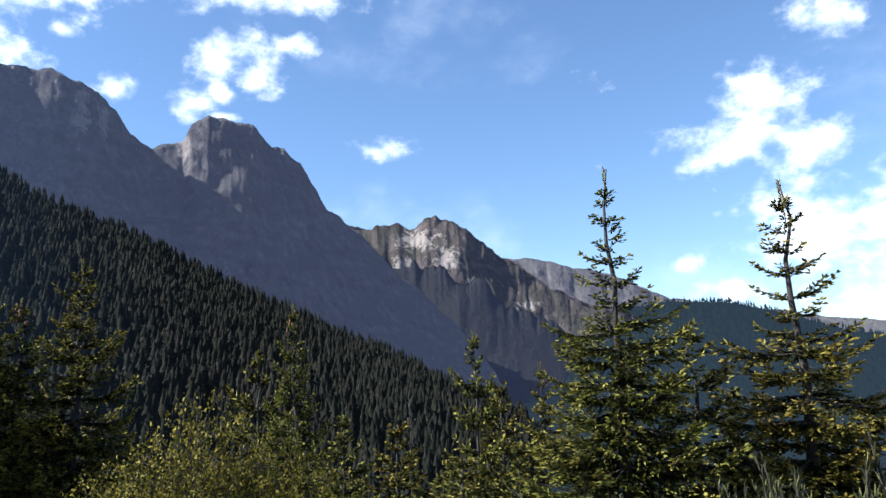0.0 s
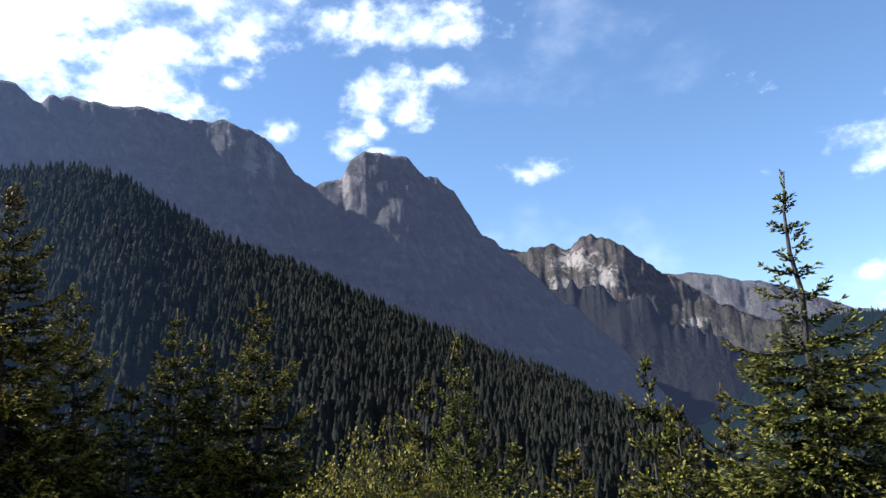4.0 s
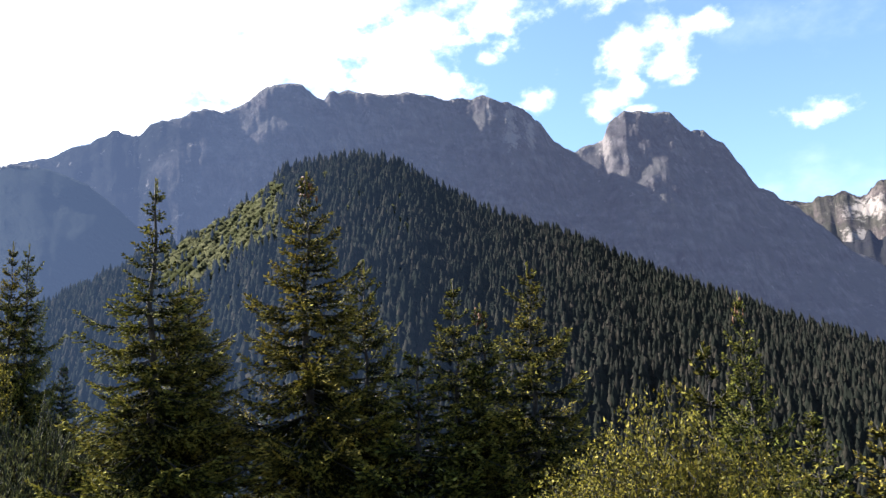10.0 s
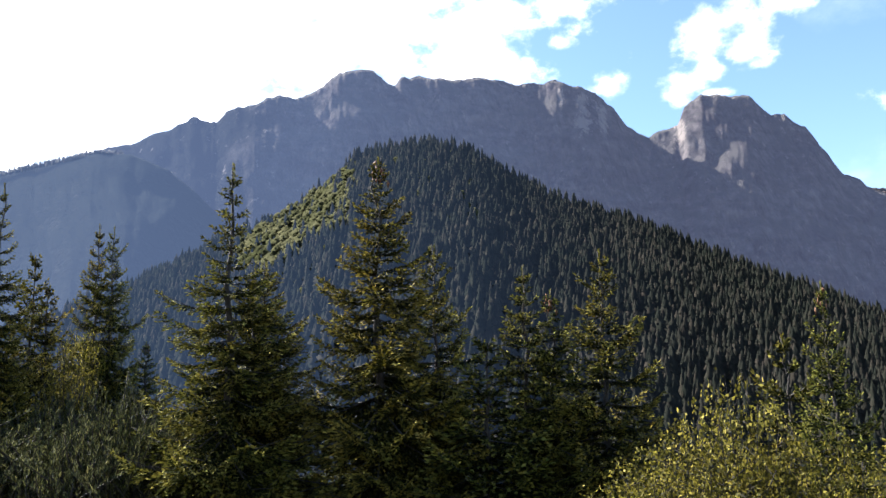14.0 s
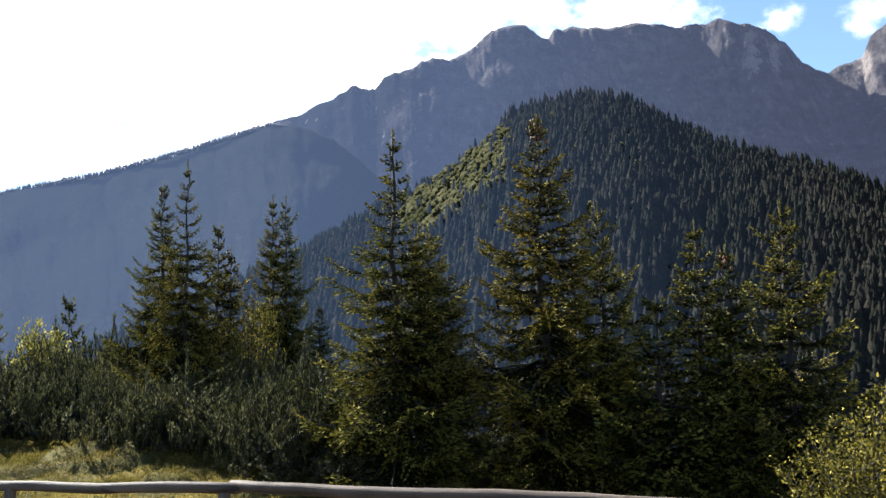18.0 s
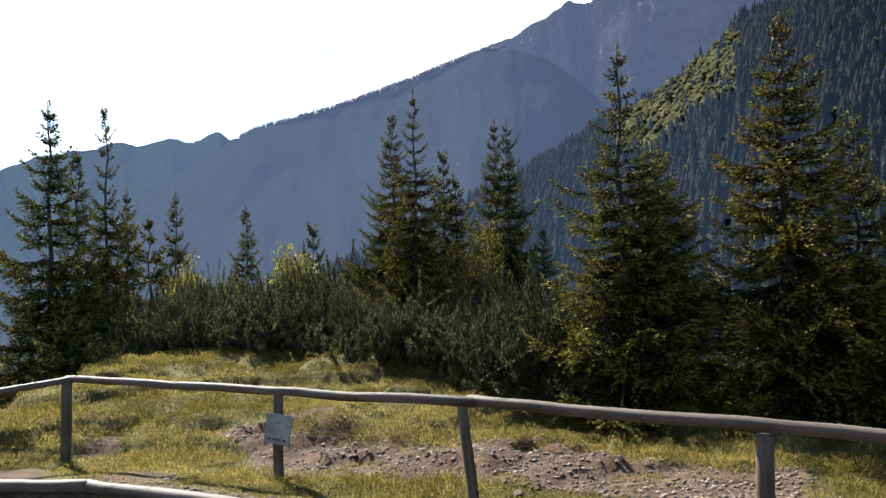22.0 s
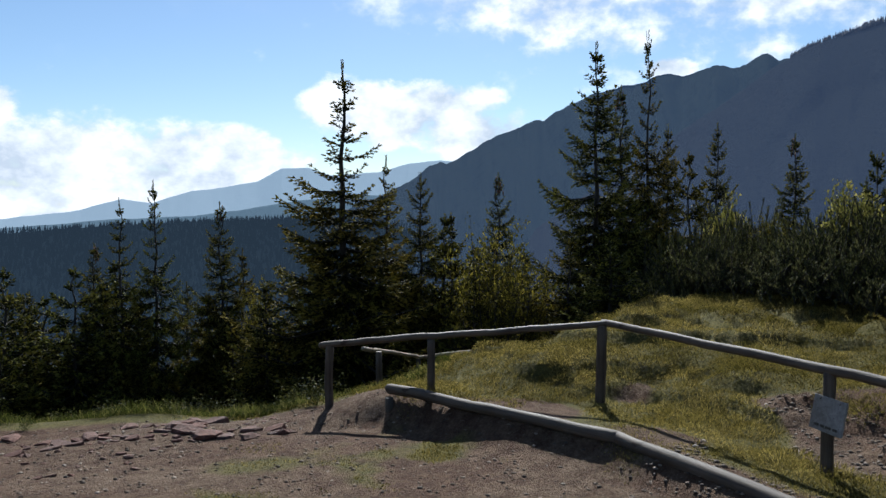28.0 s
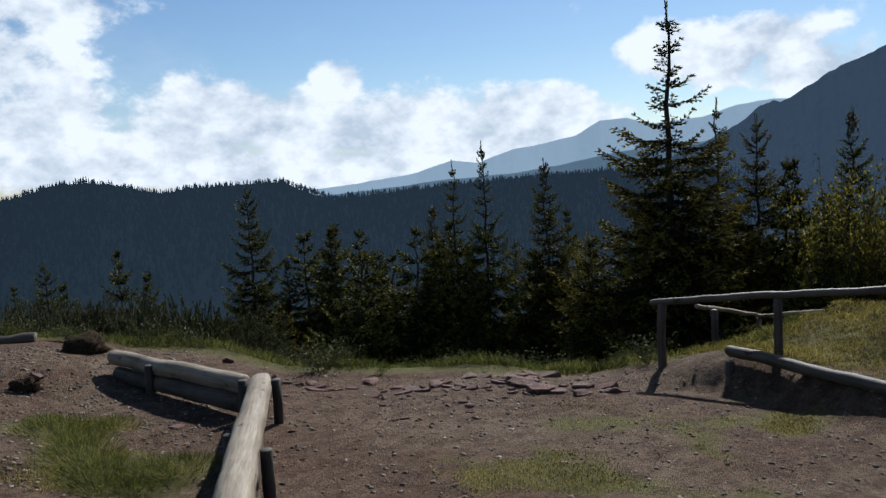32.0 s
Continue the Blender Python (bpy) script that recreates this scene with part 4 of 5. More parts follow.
# mound stand
for x, y, tip, kind, wide in [
    (-16.4, -11.3, 5.99, "dense", 1.05),
    (-18.7, -11.4, 6.61, "open", 0.70),
    (-17.8, -11.6, 5.16, "dense", 0.90),
    (-19.5, -11.3, 4.33, "dense", 0.80),
    (-24.7, -12.7, 4.86, "dense", 0.80),
    (-30.5, -12.7, 4.90, "dense", 1.00),
    (-30.2, -9.8, 3.89, "young", 1.00),
    (-20.9, -11.5, 3.63, "young", 1.00),
]:
    plant_spruce(x, y, tip, kind, wide)
# valley stand
for x, y, tip, kind, wide in [
    (-11.36, -14.38, 5.36, "open", 1.38),
    (-12.9, -14.8, 3.37, "open", 0.90),
    (-13.9, -14.7, 3.02, "dense", 0.90),
    (-17.2, -15.2, 3.12, "dense", 0.90),
    (-12.0, -16.2, 1.53, "dense", 1.00),
    (-3.4, -21.8, 2.08, "dense", 0.90),
    (-4.4, -22.4, -0.02, "dense", 0.80),
    (-5.5, -21.5, 0.96, "dense", 0.90),
    (-7.3, -23.2, -0.08, "dense", 0.90),
    (-7.6, -19.0, 1.33, "dense", 0.90),
    (-7.9, -18.2, 2.37, "open", 0.80),
    (-8.6, -18.0, 2.78, "open", 0.80),
    (-10.2, -17.9, 2.30, "dense", 0.90),
    (-11.0, -18.3, 1.13, "dense", 0.90),
    (-11.2, -16.7, -0.35, "dense", 1.00),
    (0.2, -26.5, 0.28, "young", 0.90),
    (-0.6, -26.5, -0.59, "young", 1.00),
    (2.6, -28.8, -0.06, "dense", 1.00),
    (2.1, -28.9, -0.93, "young", 1.00),
    (3.5, -28.7, -0.66, "dense", 1.00),
    (-10.0, -19.4, 0.26, "dense", 1.00),
    (-15.1, -14.4, 0.16, "dense", 1.00),
    (-7.7, -21.7, -0.65, "dense", 1.00),
]:
    plant_spruce(x, y, tip, kind, wide)


def bush_arrays(h, radius, seed, stems=76):
    """Upright brush-like shoots of a dwarf pine."""
    g = np.random.default_rng(seed)
    P, D, L, W, A, B, RA, RB = [], [], [], [], [], [], [], []
    for k in range(stems):
        turn, out = g.random() * 6.283, radius * math.sqrt(g.random())
        top = h * (0.6 + 0.4 * g.random()) * (1 - 0.55 * (out / radius) ** 2)
        a = np.array([0.35 * out * math.cos(turn), 0.35 * out * math.sin(turn), 0.0])
        b = np.array([out * math.cos(turn), out * math.sin(turn), top * 0.62])
        c = b + np.array([0.10 * g.normal(), 0.10 * g.normal(), top * 0.38])
        for s in range(7):
            if s:
                off = np.array([g.normal() * 0.15, g.normal() * 0.15, -g.random() * 0.55 * top])
                b2 = b + off
                c2 = b2 + np.array([0.13 * g.normal(), 0.13 * g.normal(), 0.20 + 0.22 * g.random()])
            else:
                b2, c2 = b, c
                A += [a]; B += [b]; RA += [0.022]; RB += [0.012]
            A += [b2]; B += [c2]; RA += [0.010]; RB += [0.006]
            n = 48
            u = g.random(n) ** 0.8
            pts = b2 + (c2 - b2) * u[:, None]
            ang = g.random(n) * 6.283
            d = np.stack([0.6 * np.cos(ang), 0.6 * np.sin(ang), 0.95 + 0 * ang], 1) + (c2 - b2)
            P.append(pts); D.append(d); L.append(0.06 + 0.025 * g.random(n)); W.append(np.full(n, 0.0125))
    return (np.concatenate(P), np.concatenate(D), np.concatenate(L), np.concatenate(W)), (np.array(A), np.array(B), np.array(RA), np.array(RB))


def leafy_arrays(h, radius, seed, stems=22, leaves=3200, leaf=0.06):
    g = np.random.default_rng(seed)
    A, B, RA, RB, tips = [], [], [], [], []
    for k in range(stems):
        turn, out = g.random() * 6.283, radius * math.sqrt(g.random())
        top = h * (0.6 + 0.4 * g.random()) * (1 - 0.3 * (out / radius) ** 2)
        a = np.array([0.12 * out * math.cos(turn), 0.12 * out * math.sin(turn), 0.0])
        b = np.array([0.6 * out * math.cos(turn), 0.6 * out * math.sin(turn), top * 0.55])
        c = np.array([out * math.cos(turn), out * math.sin(turn), top])
        A += [a, b]; B += [b, c]; RA += [0.02, 0.012]; RB += [0.012, 0.004]
        for q in range(9):
            u = 0.25 + 0.7 * g.random()
            s = a + (b - a) * u * 2 if u < 0.5 else b + (c - b) * (u - 0.5) * 2
            e = s + np.array([g.normal() * 0.28, g.normal() * 0.28, 0.1 + 0.25 * g.random()])
            A += [s]; B += [e]; RA += [0.006]; RB += [0.002]
            tips.append((s, e))
        tips.append((b, c))
    pick = g.integers(0, len(tips), leaves)
    s, e = np.array([t[0] for t in tips])[pick], np.array([t[1] for t in tips])[pick]
    P = s + (e - s) * (g.random((leaves, 1)) ** 0.6 * 1.05) + g.normal(size=(leaves, 3)) * 0.05
    D = g.normal(size=(leaves, 3)) + np.array([0, 0, -0.2])
    return (P, D, leaf * (0.7 + 0.6 * g.random(leaves)), leaf * 0.62 * (0.7 + 0.6 * g.random(leaves))), (np.array(A), np.array(B), np.array(RA), np.array(RB))


BUSH_FIRST = {}


def plant_bush(x, y, top, wide, kind, number=0):
    """kind: pine, leafy or yellow."""
    key, foot = (kind, number), hz(x, y) - 0.04
    h = max(0.4, top - foot)
    base_h = {"pine": 1.7, "leafy": 2.6, "yellow": 2.2}[kind]
    m = Matrix.Translation((x, y, foot)) @ Matrix.Rotation(3.7 * x + y, 4, "Z") @ Matrix.Diagonal((wide, wide, h / base_h, 1))
    if key not in BUSH_FIRST:
        label, mat, name = {"pine": ("dense dwarf mountain pine with upright brush-like shoots", PINE, "dwarf_pine"),
                            "leafy": ("leafy shrub with yellowing autumn foliage", LEAF, "leafy_shrub"),
                            "yellow": ("low shrub with bright yellow leaves", YELLOW, "yellow_shrub")}[kind]
        ob = empty(name, (0, 0, 0), label, "shrub", "shrubs round the meadow")
        if kind == "pine":
            sp, st = bush_arrays(base_h, 1.0, 400 + number)
        else:
            sp, st = leafy_arrays(base_h, 1.0 if kind == "leafy" else 0.8, 500 + number, leaves=5200 if kind == "leafy" else 2200, leaf=0.052 if kind == "leafy" else 0.085)
        v, f = blades(*sp, 5 + number)
        tagged(soup("foliage", v, f, mat, ob), kind="stuff")
        v, f = sticks(*st)
        tagged(soup("stemwood", v, f, BARK, ob), kind="stuff")
        BUSH_FIRST[key] = ob
        ob.matrix_basis = m
        return
    src = BUSH_FIRST[key]
    made = src.copy()
    scene.collection.objects.link(made)
    made.matrix_basis = m
    for c in src.children:
        d = c.copy()
        scene.collection.objects.link(d)
        d.parent = made


# undergrowth of young spruces below the standing trees
filler = random.Random(12)
for k in range(34):
    az = filler.uniform(0, 88)
    d = float(np.interp(az, EDGE_AZ, EDGE_R)) + filler.uniform(1.3, 4.0)
    x, y, _ = polar(az, d)
    plant_spruce(x, y, 1.7 + d * math.tan(radians(filler.uniform(-9, -3.2))), "young", filler.uniform(1.0, 1.4))
for k in range(40):
    az, d = filler.uniform(127, 172), filler.uniform(17, 25)
    x, y, _ = polar(az, d)
    plant_spruce(x, y, 2.0 + d * math.tan(radians(filler.uniform(-8.5, -3.0))), "young", filler.uniform(1.0, 1.4))

for k in range(16):
    az, d = filler.uniform(119.5, 135), filler.uniform(16.5, 20)
    x, y, _ = polar(az, d)
    plant_spruce(x, y, 1.8 + d * math.tan(radians(filler.uniform(-4.0, 0.8))), "young", filler.uniform(0.9, 1.3))

for x, y, tip in [(-15.1, 2.9, 0.5), (-15.9, 3.7, 0.8), (-14.7, 3.6, 0.3), (-14.9, 2.1, 0.5)]:
    plant_spruce(x, y, tip, "young", 1.3)

# the dwarf pine thicket behind the meadow
hedge = random.Random(4)
for az, near, top_el in ((91, 10.6, -0.9), (93.5, 11.0, -0.2), (96, 11.5, 0.3), (98.5, 12.0, 0.6), (101, 12.6, 0.9), (103.5, 13.2, 1.1), (106, 13.8, 1.5), (108.5, 14.2, 1.8), (111, 14.6, 2.0), (113.5, 14.8, 2.1), (116, 15.0, 2.0), (117.8, 15.2, 1.2)):
    for row in range(3):
        d = near + 1.9 + row * 1.2 + hedge.uniform(-0.45, 0.45)
        a = az + hedge.uniform(-1.3, 1.3)
        x, y, _ = polar(a, d)
        wide = hedge.uniform(1.0, 1.6)
        plant_bush(x - 0.3, y, 1.83 + d * math.tan(radians(top_el - 0.8 + 0.9 * row)) + hedge.uniform(-0.9, 0.45), wide, "pine", (row + int(az)) % 3)
for x, y, top in [(-1.4, 6.9, 1.21), (-1.9, 6.7, 0.88), (-1.1, 7.1, 0.99), (-0.4, -15.2, 0.55), (-1.4, -15.1, 0.5), (-2.4, -15.2, 0.0), (1.2, -17.3, 0.4), (1.9, -17.2, 0.35), (0.4, -15.6, 0.5)]:
    plant_bush(x, y, top, 0.9, "pine", 1)
for x, y, top, wide in [
        (-7.4, 5.9, 2.15, 0.75), (-7.3, 5.3, 1.65, 0.75), (-7.0, 6.3, 1.74, 0.7), (-7.6, 7.7, 1.5, 0.8), (-12.8, -11.4, 2.4, 0.95), (-13.4, -11.2, 1.7, 0.8), (-14.9, -11.9, 1.7, 0.8), (-10.3, -16.1, 1.14, 0.45),
        (-14.9, -13.9, 2.0, 1.2), (-13.9, -13.0, 0.7, 0.7), (-7.1, 4.7, 1.4, 0.7), (-6.2, 9.1, 1.2, 0.8), (-10.9, -17.4, 1.0, 0.45)]:
    plant_bush(x, y, top, wide, "leafy", int(wide * 20) % 2)
plant_bush(-0.58, 4.1, 1.52, 0.8, "pine", 2)
plant_bush(-16.3, -5.6, 3.05, 0.6, "yellow")
plant_bush(-17.5, -8.6, 3.1, 0.5, "yellow")
plant_bush(-15.6, -1.6, 3.3, 0.55, "leafy", 1)
plant_bush(-17.0, -7.4, 2.4, 0.6, "leafy", 0)


# ---- forest on the hill ----
def build_forest(name, count, az_range, s_range, tall, seed, crest=DOME, foot=(130, -45), crest_r=480, mat=FOREST, label="dense dark spruce forest on the steep hill", clear=None, shape=(8, 8), domed=False):
    g = np.random.default_rng(seed)
    cr = np.array(crest)
    az = g.uniform(*az_range, count)
    s = np.sqrt(g.uniform(s_range[0] ** 2, s_range[1] ** 2, count))
    if clear:
        keep = (az < clear[0]) | (az > clear[1]) | (s < clear[2]) | (g.random(count) < 0.15)
        az, s = az[keep], s[keep]
        count = len(az)
    el = np.interp(az, cr[:, 0], cr[:, 1])
    r = foot[0] + (crest_r - foot[0]) * s
    top = crest_r * np.tan(np.radians(el)) + 1.7
    z = foot[1] + (top - foot[1]) * s
    x, y = -r * np.sin(np.radians(az)), r * np.cos(np.radians(az))
    h = tall * g.uniform(0.6, 1.2, count)
    w = h * (g.uniform(0.19, 0.29, count) if not domed else g.uniform(0.32, 0.46, count))
    base = np.stack([x, y, z - 3.0], 1)
    V, F = [], []
    tiers, sides = shape
    ang = np.arange(sides)[None] * 2 * np.pi / sides + g.uniform(0, 6.283, (count, 1))
    for k in range(tiers):
        lo, hi = k / tiers * 0.92, min(1.0, (k + 1.75) / tiers)
        rad = w * ((1 - lo) ** 0.85 if not domed else math.sqrt(max(0.05, 1 - (1.7 * lo - 0.62) ** 2)))
        jit = g.uniform(0.75, 1.3, (count, sides)) * np.where(np.arange(sides) % 2 == k % 2, 1.0, 0.55)[None]
        ring = np.stack([np.cos(ang) * rad[:, None] * jit, np.sin(ang) * rad[:, None] * jit,
                         np.broadcast_to((3 + h * lo)[:, None], (count, sides)) - g.uniform(-0.02, 0.09, (count, sides)) * h[:, None]], -1)
        apex = np.stack([0 * h, 0 * h, 3 + h * hi], -1)[:, None]
        block = np.concatenate([ring, apex], 1) + base[:, None]
        o = sum(len(q) for q in V)
        V.append(block.reshape(-1, 3))
        idx = o + np.arange(count)[:, None, None] * (sides + 1)
        tri = np.array([[j, (j + 1) % sides, sides] for j in range(sides)])[None]
        F.append((idx + tri).reshape(-1, 3))
    ob = soup(name, np.concatenate(V), np.concatenate(F), mat)
    return tagged(ob, label, "forest", kind="stuff")


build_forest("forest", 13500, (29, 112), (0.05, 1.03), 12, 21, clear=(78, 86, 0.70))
build_forest("broadleaf_grove", 620, (77.5, 86.5), (0.66, 1.0), 8.5, 22, mat=GOLDWOOD, label="pale yellow-green broadleaf grove in the forest", domed=True)
build_forest("broadleaf_grove", 150, (68, 92), (0.50, 1.0), 7.5, 29, mat=GOLDWOOD, label="scattered pale broadleaf trees among the spruces", domed=True)
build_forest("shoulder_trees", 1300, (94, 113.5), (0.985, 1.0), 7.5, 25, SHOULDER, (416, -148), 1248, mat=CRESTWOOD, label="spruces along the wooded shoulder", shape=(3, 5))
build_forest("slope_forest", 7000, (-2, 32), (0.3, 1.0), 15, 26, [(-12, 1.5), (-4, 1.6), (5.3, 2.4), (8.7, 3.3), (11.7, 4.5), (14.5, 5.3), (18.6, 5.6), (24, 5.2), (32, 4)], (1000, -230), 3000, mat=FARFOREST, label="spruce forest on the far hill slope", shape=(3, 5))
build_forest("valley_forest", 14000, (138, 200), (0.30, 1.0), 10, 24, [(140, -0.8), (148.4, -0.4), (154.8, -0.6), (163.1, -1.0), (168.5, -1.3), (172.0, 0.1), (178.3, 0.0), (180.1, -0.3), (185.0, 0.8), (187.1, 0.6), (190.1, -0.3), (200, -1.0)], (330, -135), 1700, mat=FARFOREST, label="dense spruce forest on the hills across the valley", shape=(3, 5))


# ---- fences ----
def log_mesh(a, b, ra, rb, seed, sides=14, rings=10, sag=0.0, ends=True):
    """A round timber from a to b, a little crooked, with knots and worn ends."""
    g = np.random.default_rng(seed)
    a, b = Vector(a), Vector(b)
    d = (b - a).normalized()
    u = d.cross(Vector((0, 0, 1)) if abs(d.z) < 0.9 else Vector((1, 0, 0))).normalized()
    w = u.cross(d)
    bm = bmesh.new()
    rows = []
    off_u, off_w = 0.0, 0.0
    marks = [0.0, 0.008] + [k / rings for k in range(1, rings)] + [0.992, 1.0]
    lobes = [1 + g.normal() * 0.035 for _ in range(sides)]
    for k, s in enumerate(marks):
        rad = ra + (rb - ra) * s
        if k in (0, len(marks) - 1):
            rad *= 0.86
        off_u, off_w = off_u * 0.7 + g.normal() * 0.006, off_w * 0.7 + g.normal() * 0.006
        c = a + (b - a) * s + u * off_u + w * (off_w - sag * 4 * s * (1 - s))
        rows.append([bm.verts.new(c + (u * math.cos(2 * math.pi * j / sides) + w * math.sin(2 * math.pi * j / sides)) * rad * lobes[j] * (1 + g.normal() * 0.012)) for j in range(sides)])
    for p, q in zip(rows, rows[1:]):
        for j in range(sides):
            bm.faces.new((p[j], p[(j + 1) % sides], q[(j + 1) % sides], q[j]))
    bm.faces.new(rows[0][::-1])
    bm.faces.new(rows[-1])
    bmesh.ops.recalc_face_normals(bm, faces=bm.faces)
    return bm


rail_fence = empty("rail_fence", (-8.0, -3, hz(-8, -3)), "weathered round-timber rail fence along the meadow edge", "fence")


def fence_part(name, a, b, ra, rb, seed, owner, mat=TIMBER, label="", **kw):
    """A round timber between two places, as a part of its owner."""
    a, b = Vector(a), Vector(b)
    ob = part(name, log_mesh((0, 0, 0), ((b - a).length, 0, 0), ra, rb, seed, **kw), mat, owner, label)
    ob.matrix_basis = Matrix.Translation(a - owner.location) @ (b - a).to_track_quat("X", "Z").to_matrix().to_4x4()
    return ob


# post foot x, y and rail height along the fence, from the far gate end to the near end
POSTS = [(-7.05, -8.65, 0.30, 0.055), (-7.78, -7.47, 0.45, 0.05), (-8.87, -5.68, 0.70, 0.06), (-8.10, -2.81, 0.70, 0.055), (-7.5, -0.8, 0.67, 0.05), (-6.6, 1.48, 0.62, 0.068)]
for k, (x, y, top, r) in enumerate(POSTS):
    lean = 0.05 if k == 4 else 0.0
    fence_part("post", (x, y + lean, hz(x, y) - 0.35), (x, y - lean, top), r, r * 0.93, 30 + k, rail_fence, rings=5)
RAILS = [((-6.98, -8.78, 0.305), (-8.92, -5.62, 0.725), 0.042, 0.038), ((-8.93, -5.72, 0.745), (-7.50, -0.72, 0.715), 0.040, 0.048), ((-7.56, -0.82, 0.72), (-5.55, 4.1, 0.61), 0.048, 0.052)]
for k, (a, b, ra, rb) in enumerate(RAILS):
    fence_part("rail", a, b, ra, rb, 50 + k, rail_fence, rings=16)

kerb_log = empty("kerb_log", (-7.8, -5, hz(-7.8, -5)), "long weathered log edging the path on short stakes", "log barrier")
fence_part("log", (-7.27, -7.7, -0.12), (-7.52, -4.5, -0.11), 0.06, 0.066, 70, kerb_log, rings=14, label="weathered round log")
fence_part("log", (-7.53, -4.56, -0.11), (-6.55, -0.4, -0.2), 0.066, 0.085, 71, kerb_log, rings=16, label="weathered round log")
for k, (x, y) in enumerate([(-7.16, -7.55)]):
    fence_part("stake", (x, y, hz(x, y) - 0.35), (x, y, -0.2), 0.05, 0.048, 75 + k, kerb_log, DARKWOOD, "short dark stake", rings=3)

back_rail = empty("path_handrail", (-9.5, -10.5, hz(-9.5, -10.5)), "thin pale handrail beside the path going down", "handrail")
fence_part("post", (-8.85, -9.91, hz(-8.85, -9.91) - 0.3), (-8.85, -9.91, -0.16), 0.055, 0.05, 91, back_rail, rings=4)
fence_part("post", (-10.95, -11.4, hz(-10.95, -11.4) - 0.3), (-10.95, -11.4, -0.76), 0.045, 0.04, 92, back_rail, rings=4)
fence_part("rail", (-8.55, -9.95, -0.09), (-11.0, -11.42, -0.73), 0.034, 0.03, 93, back_rail, PEELED, rings=8)
fence_part("rail", (-10.93, -11.42, -0.73), (-10.6, -9.6, -0.33), 0.03, 0.028, 94, back_rail, PEELED, rings=8)

near_barrier = empty("log_barrier", (-1.9, -7.4, hz(-1.9, -7.4)), "low barrier of stacked peeled logs held between stakes", "log barrier")
fence_part("log", (-2.18, -9.05, -0.10), (-1.35, -4.0, 0.06), 0.125, 0.14, 80, near_barrier, PEELED, "pale peeled top log", rings=14)
fence_part("log", (-2.1, -8.9, -0.33), (-1.33, -4.0, -0.18), 0.12, 0.13, 81, near_barrier, TIMBER, rings=10)
fence_part("log", (-0.55, -11.6, -0.12), (-2.02, -9.2, -0.12), 0.1, 0.11, 82, near_barrier, PEELED, "pale peeled top log", rings=12)
fence_part("log", (-0.6, -11.5, -0.33), (-2.0, -9.2, -0.33), 0.1, 0.11, 83, near_barrier, TIMBER, rings=10)
for k, (x, y, top) in enumerate([(-2.315, -8.8, -0.02), (-1.945, -6.5, 0.02), (-1.715, -7.4, -0.10), (-1.0, -10.6, -0.08), (-1.985, -9.05, -0.04)]):
    fence_part("stake", (x, y, hz(x, y) - 0.3), (x, y, top), 0.055, 0.05, 85 + k, near_barrier, DARKWOOD, "short dark stake", rings=3)

BOARD = timber_material("grey_board", (0.14, 0.13, 0.125), (0.30, 0.285, 0.27))
# small board on the second post of the meadow fence
sign = empty("notice_board", (-7.55, -2.6, 0.45), "small pale weathered notice board nailed to a fence post", "sign")


def board_mesh(w, h, d):
    bm = bmesh.new()
    bmesh.ops.create_cube(bm, size=1, matrix=Matrix.Diagonal((d, w, h, 1)))
    bmesh.ops.bevel(bm, geom=bm.edges[:], offset=0.004, segments=2, affect="EDGES")
    return bm


board = part("board", board_mesh(0.33, 0.29, 0.022), BOARD, sign, "pale grey board", smooth=False)
for k, (w, c) in enumerate(((0.05, -0.09), (0.04, -0.03), (0.06, 0.03), (0.05, 0.1))):
    bar = part("lettering", board_mesh(w, 0.022, 0.006), DARKWOOD, board, "faded dark lettering", smooth=False)
    bar.location = (0.0125, c, -0.1)
for c in (-0.1, 0.1):
    part("nail", log_mesh((0.008, c, 0.12), (0.016, c, 0.12), 0.006, 0.006, 5, sides=8, rings=2), DARKWOOD, board, "rusty nail head")
sign.matrix_basis = Matrix.Translation((-8.005, -2.78, 0.35)) @ Matrix.Rotation(radians(-22), 4, "Z") @ Matrix.Rotation(radians(-3), 4, "X") @ Matrix.Rotation(radians(-10), 4, "Y")


# ---- grass ----
def turf_blades(name, box, per_m2, tall, seed, label, floor=0.45, mat=GRASS, wide=0.0065):
    g = np.random.default_rng(seed)
    x0, y0, x1, y1 = box
    n = int((x1 - x0) * (y1 - y0) * per_m2)
    x, y = g.uniform(x0, x1, n), g.uniform(y0, y1, n)
    want = grassy(x, y) + 0.6 * fractal(x, y, 0.9, 4, 17)
    rad = np.hypot(x, y)
    keep = (want > floor + 0.25 * g.random(n)) & (g.random(n) < np.clip((8.2 / rad) ** 2.2, 0.1, 1))
    x, y, rad = x[keep], y[keep], rad[keep]
    z = height(x, y) - 0.01
    n = len(x)
    ang, lean = g.uniform(0, 6.283, n), g.uniform(0.15, 1.3, n)
    d = np.stack([np.cos(ang) * lean, np.sin(ang) * lean, np.ones(n)], 1)
    tuft = np.clip(0.7 + 1.1 * fractal(x, y, 1.3, 2, 23), 0.65, 1.6)
    v, f = blades(np.stack([x, y, z], 1), d, tall * tuft * g.uniform(0.5, 1.3, n), wide * np.maximum(1, rad / 8.2), seed)
    ob = soup(name, v, f, mat)
    return tagged(ob, label, "grass", kind="stuff")


turf_blades("meadow_grass", (-17.0, -11.0, -6.3, 3.8), 6000, 0.052, 31, "short dry yellow-green grass and tussocks on the fenced meadow", 0.22)
VERGE = foliage("green_verge_grass", (0.034, 0.046, 0.0090), (0.098, 0.106, 0.0210), (0.270, 0.232, 0.075), 0.4, 0.7)
